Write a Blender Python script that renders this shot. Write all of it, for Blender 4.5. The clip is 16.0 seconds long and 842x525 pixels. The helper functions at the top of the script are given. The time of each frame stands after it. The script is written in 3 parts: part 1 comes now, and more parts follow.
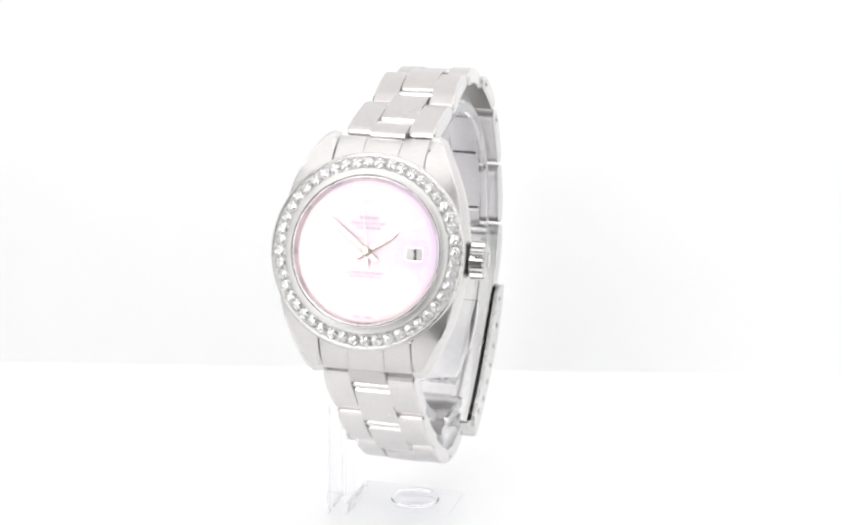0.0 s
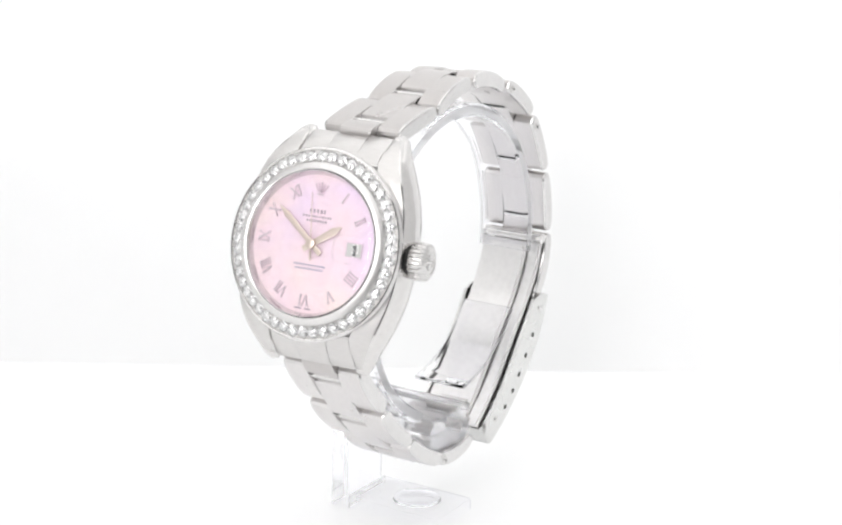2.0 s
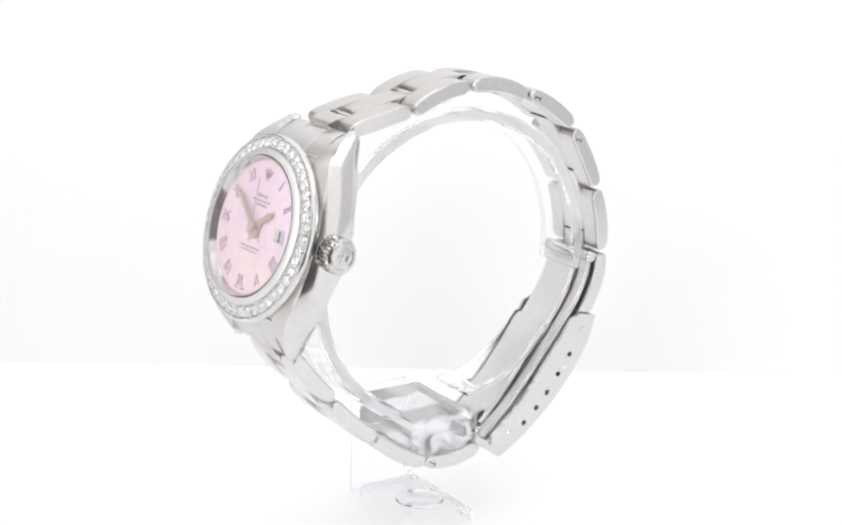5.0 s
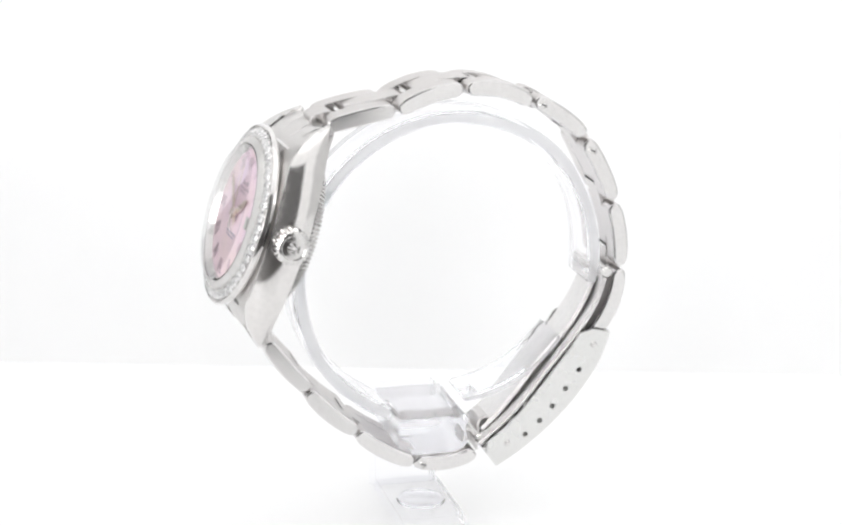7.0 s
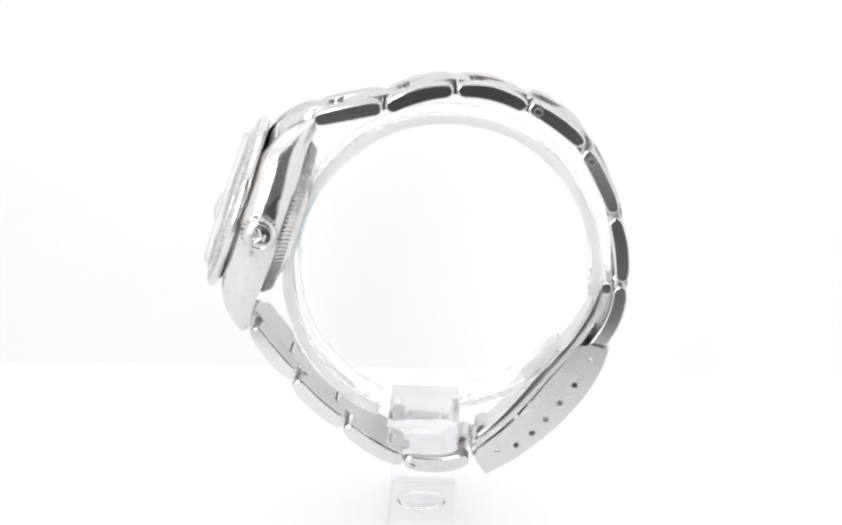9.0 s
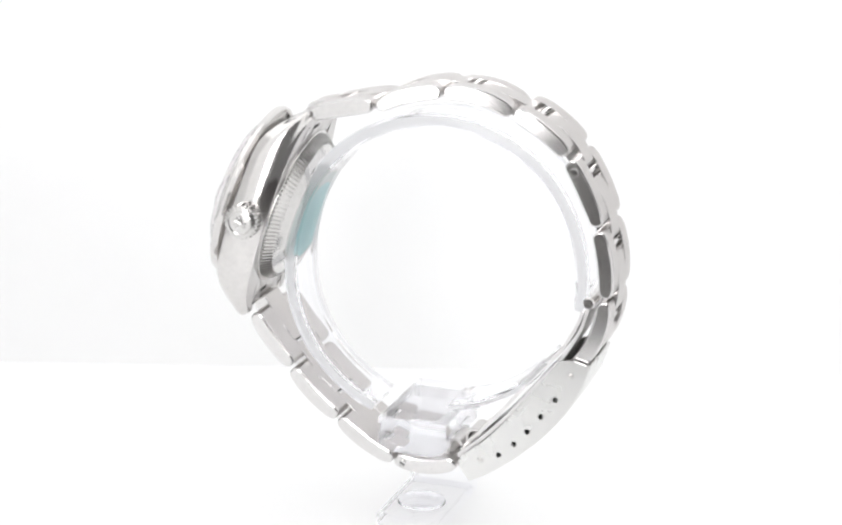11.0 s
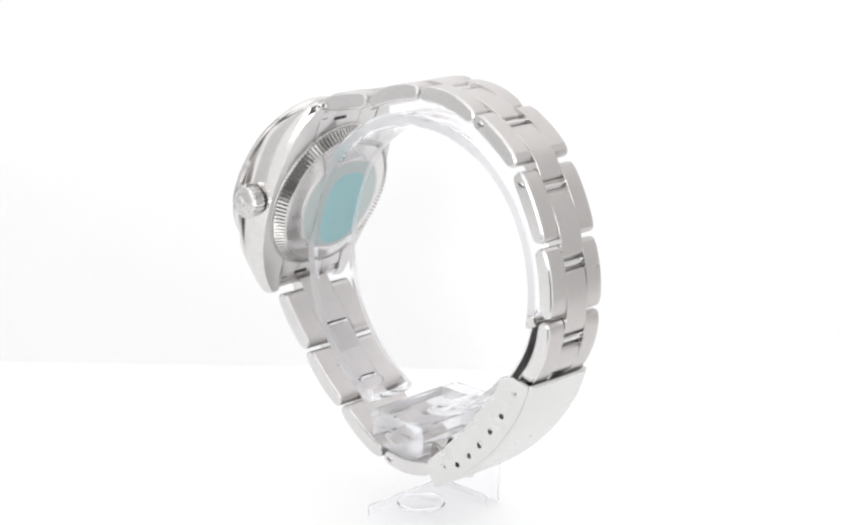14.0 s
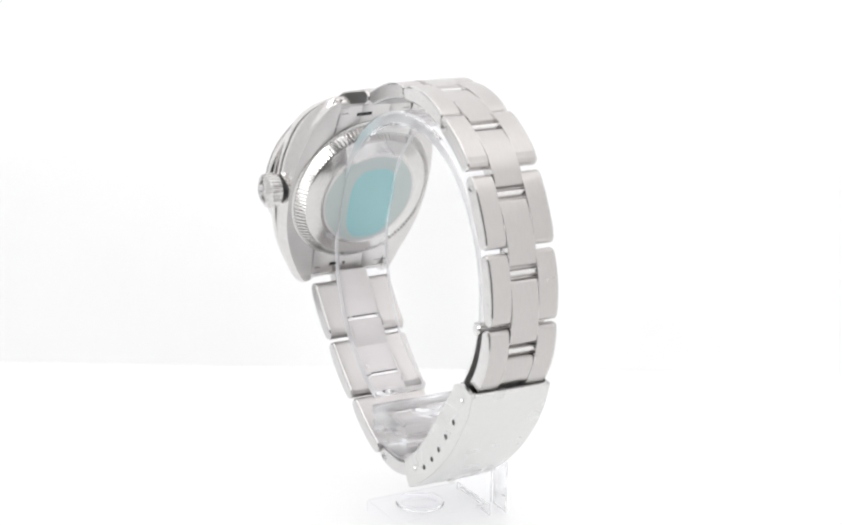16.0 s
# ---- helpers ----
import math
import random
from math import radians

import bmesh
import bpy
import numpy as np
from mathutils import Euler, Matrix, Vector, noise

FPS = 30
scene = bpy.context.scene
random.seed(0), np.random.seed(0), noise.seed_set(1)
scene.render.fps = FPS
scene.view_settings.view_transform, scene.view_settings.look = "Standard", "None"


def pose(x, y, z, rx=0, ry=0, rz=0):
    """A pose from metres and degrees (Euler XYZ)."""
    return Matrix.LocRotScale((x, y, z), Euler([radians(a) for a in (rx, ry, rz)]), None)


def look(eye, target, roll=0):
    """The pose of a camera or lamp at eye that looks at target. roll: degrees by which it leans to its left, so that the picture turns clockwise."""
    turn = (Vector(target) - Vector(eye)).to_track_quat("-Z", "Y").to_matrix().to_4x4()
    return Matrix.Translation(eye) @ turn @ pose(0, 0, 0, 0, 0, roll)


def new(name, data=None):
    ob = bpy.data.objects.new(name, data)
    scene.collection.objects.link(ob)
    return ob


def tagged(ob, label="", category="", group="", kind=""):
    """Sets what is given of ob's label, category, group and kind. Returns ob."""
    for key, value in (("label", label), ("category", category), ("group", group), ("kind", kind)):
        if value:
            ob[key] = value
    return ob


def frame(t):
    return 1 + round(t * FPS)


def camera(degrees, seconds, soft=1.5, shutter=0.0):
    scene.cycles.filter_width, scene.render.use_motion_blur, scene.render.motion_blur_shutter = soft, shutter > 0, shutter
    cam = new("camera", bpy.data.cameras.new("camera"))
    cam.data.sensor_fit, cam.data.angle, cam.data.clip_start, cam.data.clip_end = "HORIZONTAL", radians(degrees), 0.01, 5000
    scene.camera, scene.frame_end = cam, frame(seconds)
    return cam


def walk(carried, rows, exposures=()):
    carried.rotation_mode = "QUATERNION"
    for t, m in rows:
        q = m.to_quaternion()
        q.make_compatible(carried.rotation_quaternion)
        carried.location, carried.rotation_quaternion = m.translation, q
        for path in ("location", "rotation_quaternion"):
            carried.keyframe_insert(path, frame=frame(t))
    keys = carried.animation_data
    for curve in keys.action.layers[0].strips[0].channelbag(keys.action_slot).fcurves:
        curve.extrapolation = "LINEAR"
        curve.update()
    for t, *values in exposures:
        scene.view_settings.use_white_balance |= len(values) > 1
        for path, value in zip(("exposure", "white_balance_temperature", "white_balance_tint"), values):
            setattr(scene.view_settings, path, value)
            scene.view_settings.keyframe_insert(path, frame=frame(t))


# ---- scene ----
MM = 0.001
EYE = Vector((0.0, -0.269, 0.116))
AHEAD = Vector((0.000889, 0.961505, -0.274787))
START, RATE = 75.13, -8.5367          # the turntable's angle at 0 s and its degrees a second

cam = camera(24.53, 16.0, soft=2.4)
stand_still = look(EYE, EYE + AHEAD, 0.93)
walk(cam, [(0.0, stand_still), (16.0, stand_still)])

# ---------------------------------------------------------------- world: the dim room round the light tent
world = bpy.data.worlds.new("studio_room")
scene.world = world
world.use_nodes = True
world.node_tree.nodes["Background"].inputs[0].default_value = (0.13, 0.128, 0.128, 1)
world.node_tree.nodes["Background"].inputs[1].default_value = 1.0
scene.view_settings.exposure = 0.48


# ---------------------------------------------------------------- materials
def mat(name, color, rough=0.4, metal=0.0, **more):
    m = bpy.data.materials.new(name)
    m.use_nodes = True
    p = m.node_tree.nodes["Principled BSDF"]
    p.inputs["Base Color"].default_value = (*color, 1)
    p.inputs["Roughness"].default_value = rough
    p.inputs["Metallic"].default_value = metal
    for k, v in more.items():
        p.inputs[k.replace("_", " ")].default_value = v
    return m


def nodes(m):
    t = m.node_tree
    return t, t.nodes["Principled BSDF"]


def add(t, kind, **inputs):
    n = t.nodes.new(kind)
    for k, v in inputs.items():
        n.inputs[k].default_value = v
    return n


def steel(name, color, rough, scale, bump, stretch=(1, 1, 1), smudge=0.06):
    """Steel with fine grain, drawn out along one axis where it is brushed, and faint smudges."""
    m = mat(name, color, rough, 1.0)
    t, p = nodes(m)
    co = add(t, "ShaderNodeTexCoord")
    mp = add(t, "ShaderNodeMapping", Scale=stretch)
    t.links.new(co.outputs["Object"], mp.inputs["Vector"])
    grain = add(t, "ShaderNodeTexNoise", Scale=scale, Detail=4.0)
    t.links.new(mp.outputs[0], grain.inputs["Vector"])
    blot = add(t, "ShaderNodeTexNoise", Scale=260.0, Detail=3.0)
    t.links.new(co.outputs["Object"], blot.inputs["Vector"])
    r1 = add(t, "ShaderNodeMapRange")
    r1.inputs["To Min"].default_value, r1.inputs["To Max"].default_value = rough - smudge, rough + smudge
    t.links.new(blot.outputs[0], r1.inputs[0])
    t.links.new(r1.outputs[0], p.inputs["Roughness"])
    ramp = add(t, "ShaderNodeMapRange")
    ramp.inputs["To Min"].default_value, ramp.inputs["To Max"].default_value = 0.90, 1.06
    t.links.new(grain.outputs[0], ramp.inputs[0])
    mul = t.nodes.new("ShaderNodeMixRGB")
    mul.blend_type, mul.inputs[0].default_value = "MULTIPLY", 1.0
    mul.inputs[1].default_value = (*color, 1)
    t.links.new(ramp.outputs[0], mul.inputs[2])
    t.links.new(mul.outputs[0], p.inputs["Base Color"])
    b = add(t, "ShaderNodeBump", Strength=bump, Distance=0.00003)
    t.links.new(grain.outputs[0], b.inputs["Height"])
    t.links.new(b.outputs[0], p.inputs["Normal"])
    return m


M_BRUSHED = steel("brushed_steel", (0.595, 0.572, 0.562), 0.30, 900, 0.45, (1, 9, 1))
M_SIDE = steel("polished_steel_side", (0.74, 0.73, 0.725), 0.15, 1500, 0.02, (1, 1, 1), 0.03)
M_CASE = steel("polished_case_steel", (0.75, 0.735, 0.725), 0.14, 1200, 0.03, (1, 1, 1), 0.05)
M_CROWN = steel("crown_steel", (0.70, 0.69, 0.68), 0.17, 1200, 0.03, (1, 1, 1), 0.04)
# Paler than the outer links, to make up for dim light inside.
M_INNER = steel("smooth_lifted_inner_steel", (0.765, 0.745, 0.74), 0.3, 900, 0.2, (1, 5, 1))
M_SATIN = steel("satin_steel", (0.69, 0.675, 0.665), 0.34, 1000, 0.25, (1, 6, 1))
M_CHANNEL = steel("bright_setting", (0.80, 0.79, 0.78), 0.42, 1600, 0.3)
M_BLADE = steel("blade_steel", (0.87, 0.86, 0.855), 0.40, 1200, 0.15)
M_CLASP = steel("clasp_sheet_steel", (0.75, 0.75, 0.74), 0.26, 1000, 0.12, (6, 1, 6))
M_PIN = mat("pin_steel", (0.72, 0.71, 0.70), 0.12, 1.0)
M_HAND = mat("hand_metal", (0.72, 0.62, 0.55), 0.3, 1.0)
M_MARK = mat("marker_metal", (0.68, 0.59, 0.64), 0.34, 1.0)
M_PRINT = mat("grey_print", (0.38, 0.29, 0.36), 0.5)
M_BLUE = mat("blue_grey_print", (0.22, 0.21, 0.36), 0.5)
M_DATE = mat("date_disc_white", (0.60, 0.60, 0.585), 0.5)
M_INK = mat("date_ink", (0.03, 0.03, 0.035), 0.5)
# Near-black colour that stands for the shade in slots, openings and gaps.
M_DARK = mat("recess_shade", (0.02, 0.02, 0.02), 0.6)
M_TEAL = mat("teal_film", (0.37, 0.64, 0.66), 0.25, 0.0, Coat_Weight=0.6)
M_FILM = mat("cloudy_film", (0.50, 0.56, 0.55), 0.28, 0.25, Coat_Weight=0.5)
M_TABLE = steel("grey_table_top", (0.13, 0.122, 0.118), 0.45, 300, 0.2, (1, 8, 1))
M_TABLE.node_tree.nodes["Principled BSDF"].inputs["Metallic"].default_value = 0.0
M_SHELL = mat("black_cloth", (0.02, 0.02, 0.02), 0.8)


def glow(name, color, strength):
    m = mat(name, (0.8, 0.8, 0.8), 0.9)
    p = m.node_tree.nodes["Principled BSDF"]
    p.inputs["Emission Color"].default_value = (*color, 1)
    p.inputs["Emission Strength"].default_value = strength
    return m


# The tent's sheets glow by themselves, as the scene's main light.
M_FABRIC = glow("glowing_tent_fabric", (1.0, 0.995, 0.995), 0.24)
M_BACK = glow("glowing_backdrop", (0.98, 0.995, 1.01), 0.2)
# A brighter round centre is put into the backdrop's glow.
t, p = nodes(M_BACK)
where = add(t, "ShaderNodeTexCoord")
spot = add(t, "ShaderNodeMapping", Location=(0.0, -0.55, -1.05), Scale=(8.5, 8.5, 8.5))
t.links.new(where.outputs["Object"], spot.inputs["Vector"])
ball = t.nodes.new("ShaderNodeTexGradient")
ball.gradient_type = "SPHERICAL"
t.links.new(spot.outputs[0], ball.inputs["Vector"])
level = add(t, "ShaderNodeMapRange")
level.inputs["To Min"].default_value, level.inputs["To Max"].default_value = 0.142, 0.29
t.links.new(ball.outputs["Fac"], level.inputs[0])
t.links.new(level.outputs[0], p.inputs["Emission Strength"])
# A weaker glow for the side walls, which greys the steel.
M_DIM = glow("dim_glowing_fabric", (1.0, 0.995, 0.995), 0.10)
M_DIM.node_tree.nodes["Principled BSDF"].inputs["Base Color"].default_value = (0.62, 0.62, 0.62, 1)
M_PANEL = glow("glowing_ceiling_panel", (1.0, 0.99, 0.98), 0.52)
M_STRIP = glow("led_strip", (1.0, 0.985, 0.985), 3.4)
# The floor's added glow thins the shadows that fall on it.
M_FLOOR = glow("glowing_white_acrylic", (0.985, 0.995, 1.005), 0.21)
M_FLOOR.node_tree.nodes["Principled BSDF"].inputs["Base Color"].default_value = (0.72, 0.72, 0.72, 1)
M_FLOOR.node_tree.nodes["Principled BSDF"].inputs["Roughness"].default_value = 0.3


def pearl():
    """Pink mother-of-pearl: broad soft drifts of rose and lilac with a fine wavy figure."""
    m = mat("pink_mother_of_pearl", (0.8, 0.6, 0.7), 0.42, 0.12, Coat_Weight=0.1, Coat_Roughness=0.1, Specular_IOR_Level=0.12)
    t, p = nodes(m)
    co = add(t, "ShaderNodeTexCoord")
    n1 = add(t, "ShaderNodeTexNoise", Scale=48.0, Detail=3.0, Distortion=0.8)
    t.links.new(co.outputs["Object"], n1.inputs["Vector"])
    n2 = add(t, "ShaderNodeTexNoise", Scale=420.0, Detail=5.0, Distortion=2.0)
    t.links.new(co.outputs["Object"], n2.inputs["Vector"])
    r = t.nodes.new("ShaderNodeValToRGB")
    r.color_ramp.elements[0].position, r.color_ramp.elements[0].color = 0.34, (0.89, 0.73, 0.90, 1)
    r.color_ramp.elements[1].position, r.color_ramp.elements[1].color = 0.64, (0.97, 0.81, 0.80, 1)
    e = r.color_ramp.elements.new(0.5)
    e.color = (0.95, 0.77, 0.83, 1)
    t.links.new(n1.outputs[0], r.inputs[0])
    k = add(t, "ShaderNodeMapRange")
    k.inputs["To Min"].default_value, k.inputs["To Max"].default_value = 0.88, 1.08
    t.links.new(n2.outputs[0], k.inputs[0])
    mul = t.nodes.new("ShaderNodeMixRGB")
    mul.blend_type, mul.inputs[0].default_value = "MULTIPLY", 1.0
    t.links.new(r.outputs[0], mul.inputs[1])
    t.links.new(k.outputs[0], mul.inputs[2])
    t.links.new(mul.outputs[0], p.inputs["Base Color"])
    return m


def clear(name, tint, gloss, rough=0.0):
    """A clear pane: what lies behind shows through, with a gloss that grows towards grazing angles."""
    m = bpy.data.materials.new(name)
    m.use_nodes = True
    t = m.node_tree
    t.nodes.clear()
    out = t.nodes.new("ShaderNodeOutputMaterial")
    tr = t.nodes.new("ShaderNodeBsdfTransparent")
    tr.inputs[0].default_value = (*tint, 1)
    gl = t.nodes.new("ShaderNodeBsdfGlossy")
    gl.inputs["Roughness"].default_value = rough
    lw = t.nodes.new("ShaderNodeLayerWeight")
    lw.inputs["Blend"].default_value = 0.5
    pw = t.nodes.new("ShaderNodeMath")
    pw.operation, pw.inputs[1].default_value = "POWER", 4.0
    t.links.new(lw.outputs["Facing"], pw.inputs[0])
    fr = t.nodes.new("ShaderNodeMapRange")
    fr.inputs["To Min"].default_value, fr.inputs["To Max"].default_value = gloss, 0.95
    t.links.new(pw.outputs[0], fr.inputs[0])
    mx = t.nodes.new("ShaderNodeMixShader")
    t.links.new(fr.outputs[0], mx.inputs[0])
    t.links.new(tr.outputs[0], mx.inputs[1])
    t.links.new(gl.outputs[0], mx.inputs[2])
    t.links.new(mx.outputs[0], out.inputs[0])
    return m


M_PEARL = pearl()
M_CRYSTAL = clear("sapphire_crystal", (0.975, 0.975, 0.975), 0.028, 0.02)


def acrylic(name, tint, ior, rough=0.0):
    """Solid clear plastic that bends the light."""
    m = mat(name, tint, rough, 0.0, Transmission_Weight=1.0, IOR=ior)
    t, p = nodes(m)
    co = add(t, "ShaderNodeTexCoord")
    wave = add(t, "ShaderNodeTexNoise", Scale=160.0, Detail=2.0)
    t.links.new(co.outputs["Object"], wave.inputs["Vector"])
    b = add(t, "ShaderNodeBump", Strength=0.08, Distance=0.0001)
    t.links.new(wave.outputs[0], b.inputs["Height"])
    t.links.new(b.outputs[0], p.inputs["Normal"])
    return m


M_ACRYLIC = acrylic("clear_acrylic", (0.985, 0.985, 1.0), 1.17)
M_FOOT = acrylic("clear_acrylic_foot", (0.985, 0.985, 1.0), 1.14)


def milky(m, milk):
    """Makes a clear material milky, with white in place of light that its surface would show."""
    t = m.node_tree
    out = [n for n in t.nodes if n.type == "OUTPUT_MATERIAL"][0]
    old = out.inputs[0].links[0].from_socket
    d = t.nodes.new("ShaderNodeBsdfTranslucent")
    d.inputs[0].default_value = (0.95, 0.95, 0.97, 1)
    e = t.nodes.new("ShaderNodeBsdfDiffuse")
    e.inputs[0].default_value = (0.95, 0.95, 0.97, 1)
    a = t.nodes.new("ShaderNodeMixShader")
    a.inputs[0].default_value = 0.25
    t.links.new(d.outputs[0], a.inputs[1])
    t.links.new(e.outputs[0], a.inputs[2])
    mx = t.nodes.new("ShaderNodeMixShader")
    mx.inputs[0].default_value = milk
    t.links.new(old, mx.inputs[1])
    t.links.new(a.outputs[0], mx.inputs[2])
    t.links.new(mx.outputs[0], out.inputs[0])
    return m


# White mixed in stands for light piped to edges and refracted in the block.
M_EDGE = milky(clear("edge_light_acrylic", (0.975, 0.98, 0.987), 0.06, 0.15), 0.45)
M_BLOCK = milky(acrylic("clear_acrylic_block", (0.985, 0.985, 1.0), 1.3), 0.16)
M_STONE = mat("clear_cut_stone", (0.86, 0.86, 0.87), 0.05, 0.7, IOR=2.4)
t, p = nodes(M_STONE)
where = add(t, "ShaderNodeTexCoord")
# Light and dark cells in the colour stand in for the stones' sparkle.
facet_sparkle = add(t, "ShaderNodeTexVoronoi", Scale=3400.0)
t.links.new(where.outputs["Object"], facet_sparkle.inputs["Vector"])
level = add(t, "ShaderNodeMapRange")
level.inputs["To Min"].default_value, level.inputs["To Max"].default_value = 0.35, 1.1
t.links.new(facet_sparkle.outputs["Color"], level.inputs[0])
t.links.new(level.outputs[0], p.inputs["Base Color"])
b = add(t, "ShaderNodeBump", Strength=0.5, Distance=0.0002)
t.links.new(facet_sparkle.outputs["Distance"], b.inputs["Height"])
t.links.new(b.outputs[0], p.inputs["Normal"])


# ---------------------------------------------------------------- mesh helpers (millimetres in, metres out)
def part(name, bm, material, parent=None, label="", smooth=True, m=None, sharp=32):
    bmesh.ops.recalc_face_normals(bm, faces=bm.faces)
    bmesh.ops.scale(bm, vec=(MM, MM, MM), verts=bm.verts)
    me = bpy.data.meshes.new(name)
    bm.to_mesh(me)
    bm.free()
    for x in material if isinstance(material, (list, tuple)) else [material]:
        me.materials.append(x)
    if smooth:
        me.polygons.foreach_set("use_smooth", [True] * len(me.polygons))
        me.set_sharp_from_angle(angle=radians(sharp))
    ob = new(name, me)
    if parent:
        ob.parent = parent
    if m is not None:
        ob.matrix_basis = m
    if label:
        tagged(ob, label)
    return ob


def again(ob, m, parent=None):
    """Another piece on the same mesh."""
    o = new(ob.name.split(".")[0], ob.data)
    o.parent = parent or ob.parent
    o.matrix_basis = m
    if "label" in ob:
        o["label"] = ob["label"]
    return o


def loft(bm, rings, mats=None, caps=True, closed=True):
    """Joins rings of equal length; mats: the material of each band."""
    vs = [[bm.verts.new(p) for p in r] for r in rings]
    n = len(rings[0])
    for k in range(len(rings) - 1):
        for i in range(n if closed else n - 1):
            j = (i + 1) % n
            f = bm.faces.new((vs[k][i], vs[k][j], vs[k + 1][j], vs[k + 1][i]))
            if mats:
                f.material_index = mats[k]
    if caps:
        for r, k in ((vs[0], 0), (vs[-1], -1)):
            f = bm.faces.new(r)
            if mats:
                f.material_index = mats[k]
            if n > 4:
                bmesh.ops.triangulate(bm, faces=[f])
    return vs


def turned(bm, profile, n=96, mats=None, caps=None):
    """A body of revolution round z from (radius, height) pairs."""
    rings = []
    for r, z in profile:
        rings.append([(r * math.cos(2 * math.pi * i / n), r * math.sin(2 * math.pi * i / n), z) for i in range(n)])
    return loft(bm, rings, mats, caps=profile[0][0] > 0.001 if caps is None else caps)


def block(bm, x0, x1, y0, y1, z0, z1, b=0.0):
    r = bmesh.ops.create_cube(bm, size=1.0)
    for v in r["verts"]:
        v.co = ((x0 + x1) / 2 + v.co.x * (x1 - x0), (y0 + y1) / 2 + v.co.y * (y1 - y0), (z0 + z1) / 2 + v.co.z * (z1 - z0))
    if b:
        es = list({e for v in r["verts"] for e in v.link_edges})
        bmesh.ops.bevel(bm, geom=es, offset=b, segments=2, affect="EDGES")


def rod(bm, p, q, r, n=16):
    p, q = Vector(p), Vector(q)
    d = (q - p).normalized()
    a = d.orthogonal().normalized()
    c = d.cross(a)
    e = min(r * 0.3, 0.2)
    rings = []
    for o, k in ((p, r - e), (p + d * e, r), (q - d * e, r), (q, r - e)):
        rings.append([o + (a * math.cos(2 * math.pi * i / n) + c * math.sin(2 * math.pi * i / n)) * k for i in range(n)])
    loft(bm, rings)


def arc3(a, m, b, n):
    """Points and outward normals along the arc from a by m to b, in the plane of x and z."""
    (x1, y1), (x2, y2), (x3, y3) = a, m, b
    d = 2 * (x1 * (y2 - y3) + x2 * (y3 - y1) + x3 * (y1 - y2))
    if abs(d) < 1e-6:
        return [(Vector((x1, y1)).lerp(Vector((x3, y3)), i / n), Vector((y1 - y3, x3 - x1)).normalized()) for i in range(n + 1)]
    s1, s2, s3 = x1 * x1 + y1 * y1, x2 * x2 + y2 * y2, x3 * x3 + y3 * y3
    cx = (s1 * (y2 - y3) + s2 * (y3 - y1) + s3 * (y1 - y2)) / d
    cy = (s1 * (x3 - x2) + s2 * (x1 - x3) + s3 * (x2 - x1)) / d
    c, r = Vector((cx, cy)), math.hypot(x1 - cx, y1 - cy)
    t1 = math.atan2(y1 - cy, x1 - cx)
    dt = (math.atan2(y3 - cy, x3 - cx) - t1 + math.pi) % (2 * math.pi) - math.pi
    out = []
    for i in range(n + 1):
        t = t1 + dt * i / n
        e = Vector((math.cos(t), math.sin(t)))
        out.append((c + e * r, e))
    return out


# ---------------------------------------------------------------- the light tent
def slab(name, x0, x1, y0, y1, z0, z1, material, label, category, kind="structure"):
    bm = bmesh.new()
    block(bm, x0, x1, y0, y1, z0, z1)
    return tagged(part(name, bm, material, smooth=False), label, category, kind=kind)


TX, TB, TF, TH = 190, 66, -98, 240      # half width, back, front and height of the tent
# Side walls and ceiling are unseen, added to light the watch.
slab("floor", -TX, TX, TF, TB, -4, 0, M_FLOOR, "white glossy acrylic floor sheet of the light tent, with added glow", "floor")
slab("wall_back", -84, TX, TB, TB + 2, -4, TH, M_BACK, "plain white back wall of the light tent, with added glow", "wall")
# Unseen sheet, added to narrow the gap's dark reflection in the steel.
slab("wall_return", -TX, -127, TB, TB + 2, -4, TH, M_FABRIC, "added glowing return of the tent beside a dark gap", "wall")
slab("wall_left", -TX - 2, -TX, TF, TB + 2, -4, TH, M_DIM, "added glowing side wall of the light tent", "wall")
slab("wall_right", TX, TX + 2, TF, TB + 2, -4, TH, M_DIM, "added glowing side wall of the light tent", "wall")
slab("ceiling", -TX - 2, TX + 2, TF - 2, TB + 2, TH, TH + 2, M_PANEL, "added glowing panel over the light tent", "ceiling")


slab("ground", -1500, 1500, -1500, 1500, -30, -4.2, M_TABLE, "grey table top under the light tent", "table")


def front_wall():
    """The front cloth, unseen and added, with an upright opening for the lens that reaches the floor."""
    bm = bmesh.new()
    # The opening shapes dark reflections; the last small flap whitens a link's.
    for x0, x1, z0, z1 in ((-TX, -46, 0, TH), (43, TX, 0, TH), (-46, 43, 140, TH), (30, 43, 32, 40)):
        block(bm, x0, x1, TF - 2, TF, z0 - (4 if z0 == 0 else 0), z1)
    return tagged(part("wall_front", bm, M_FABRIC, smooth=False), "added glowing front cloth with an opening for the lens", "wall", kind="structure")


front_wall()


def led_strip(x):
    bm = bmesh.new()
    block(bm, -11.5, 11.5, 0, 3, 0, 95, 1.0)
    ob = part("led_strip", bm, M_STRIP, m=pose(x * MM, (TF + 0.2) * MM, 0.04))
    return tagged(ob, "upright bright white lamp strip beside the lens opening", "lamp")


led_strip(-52.5)


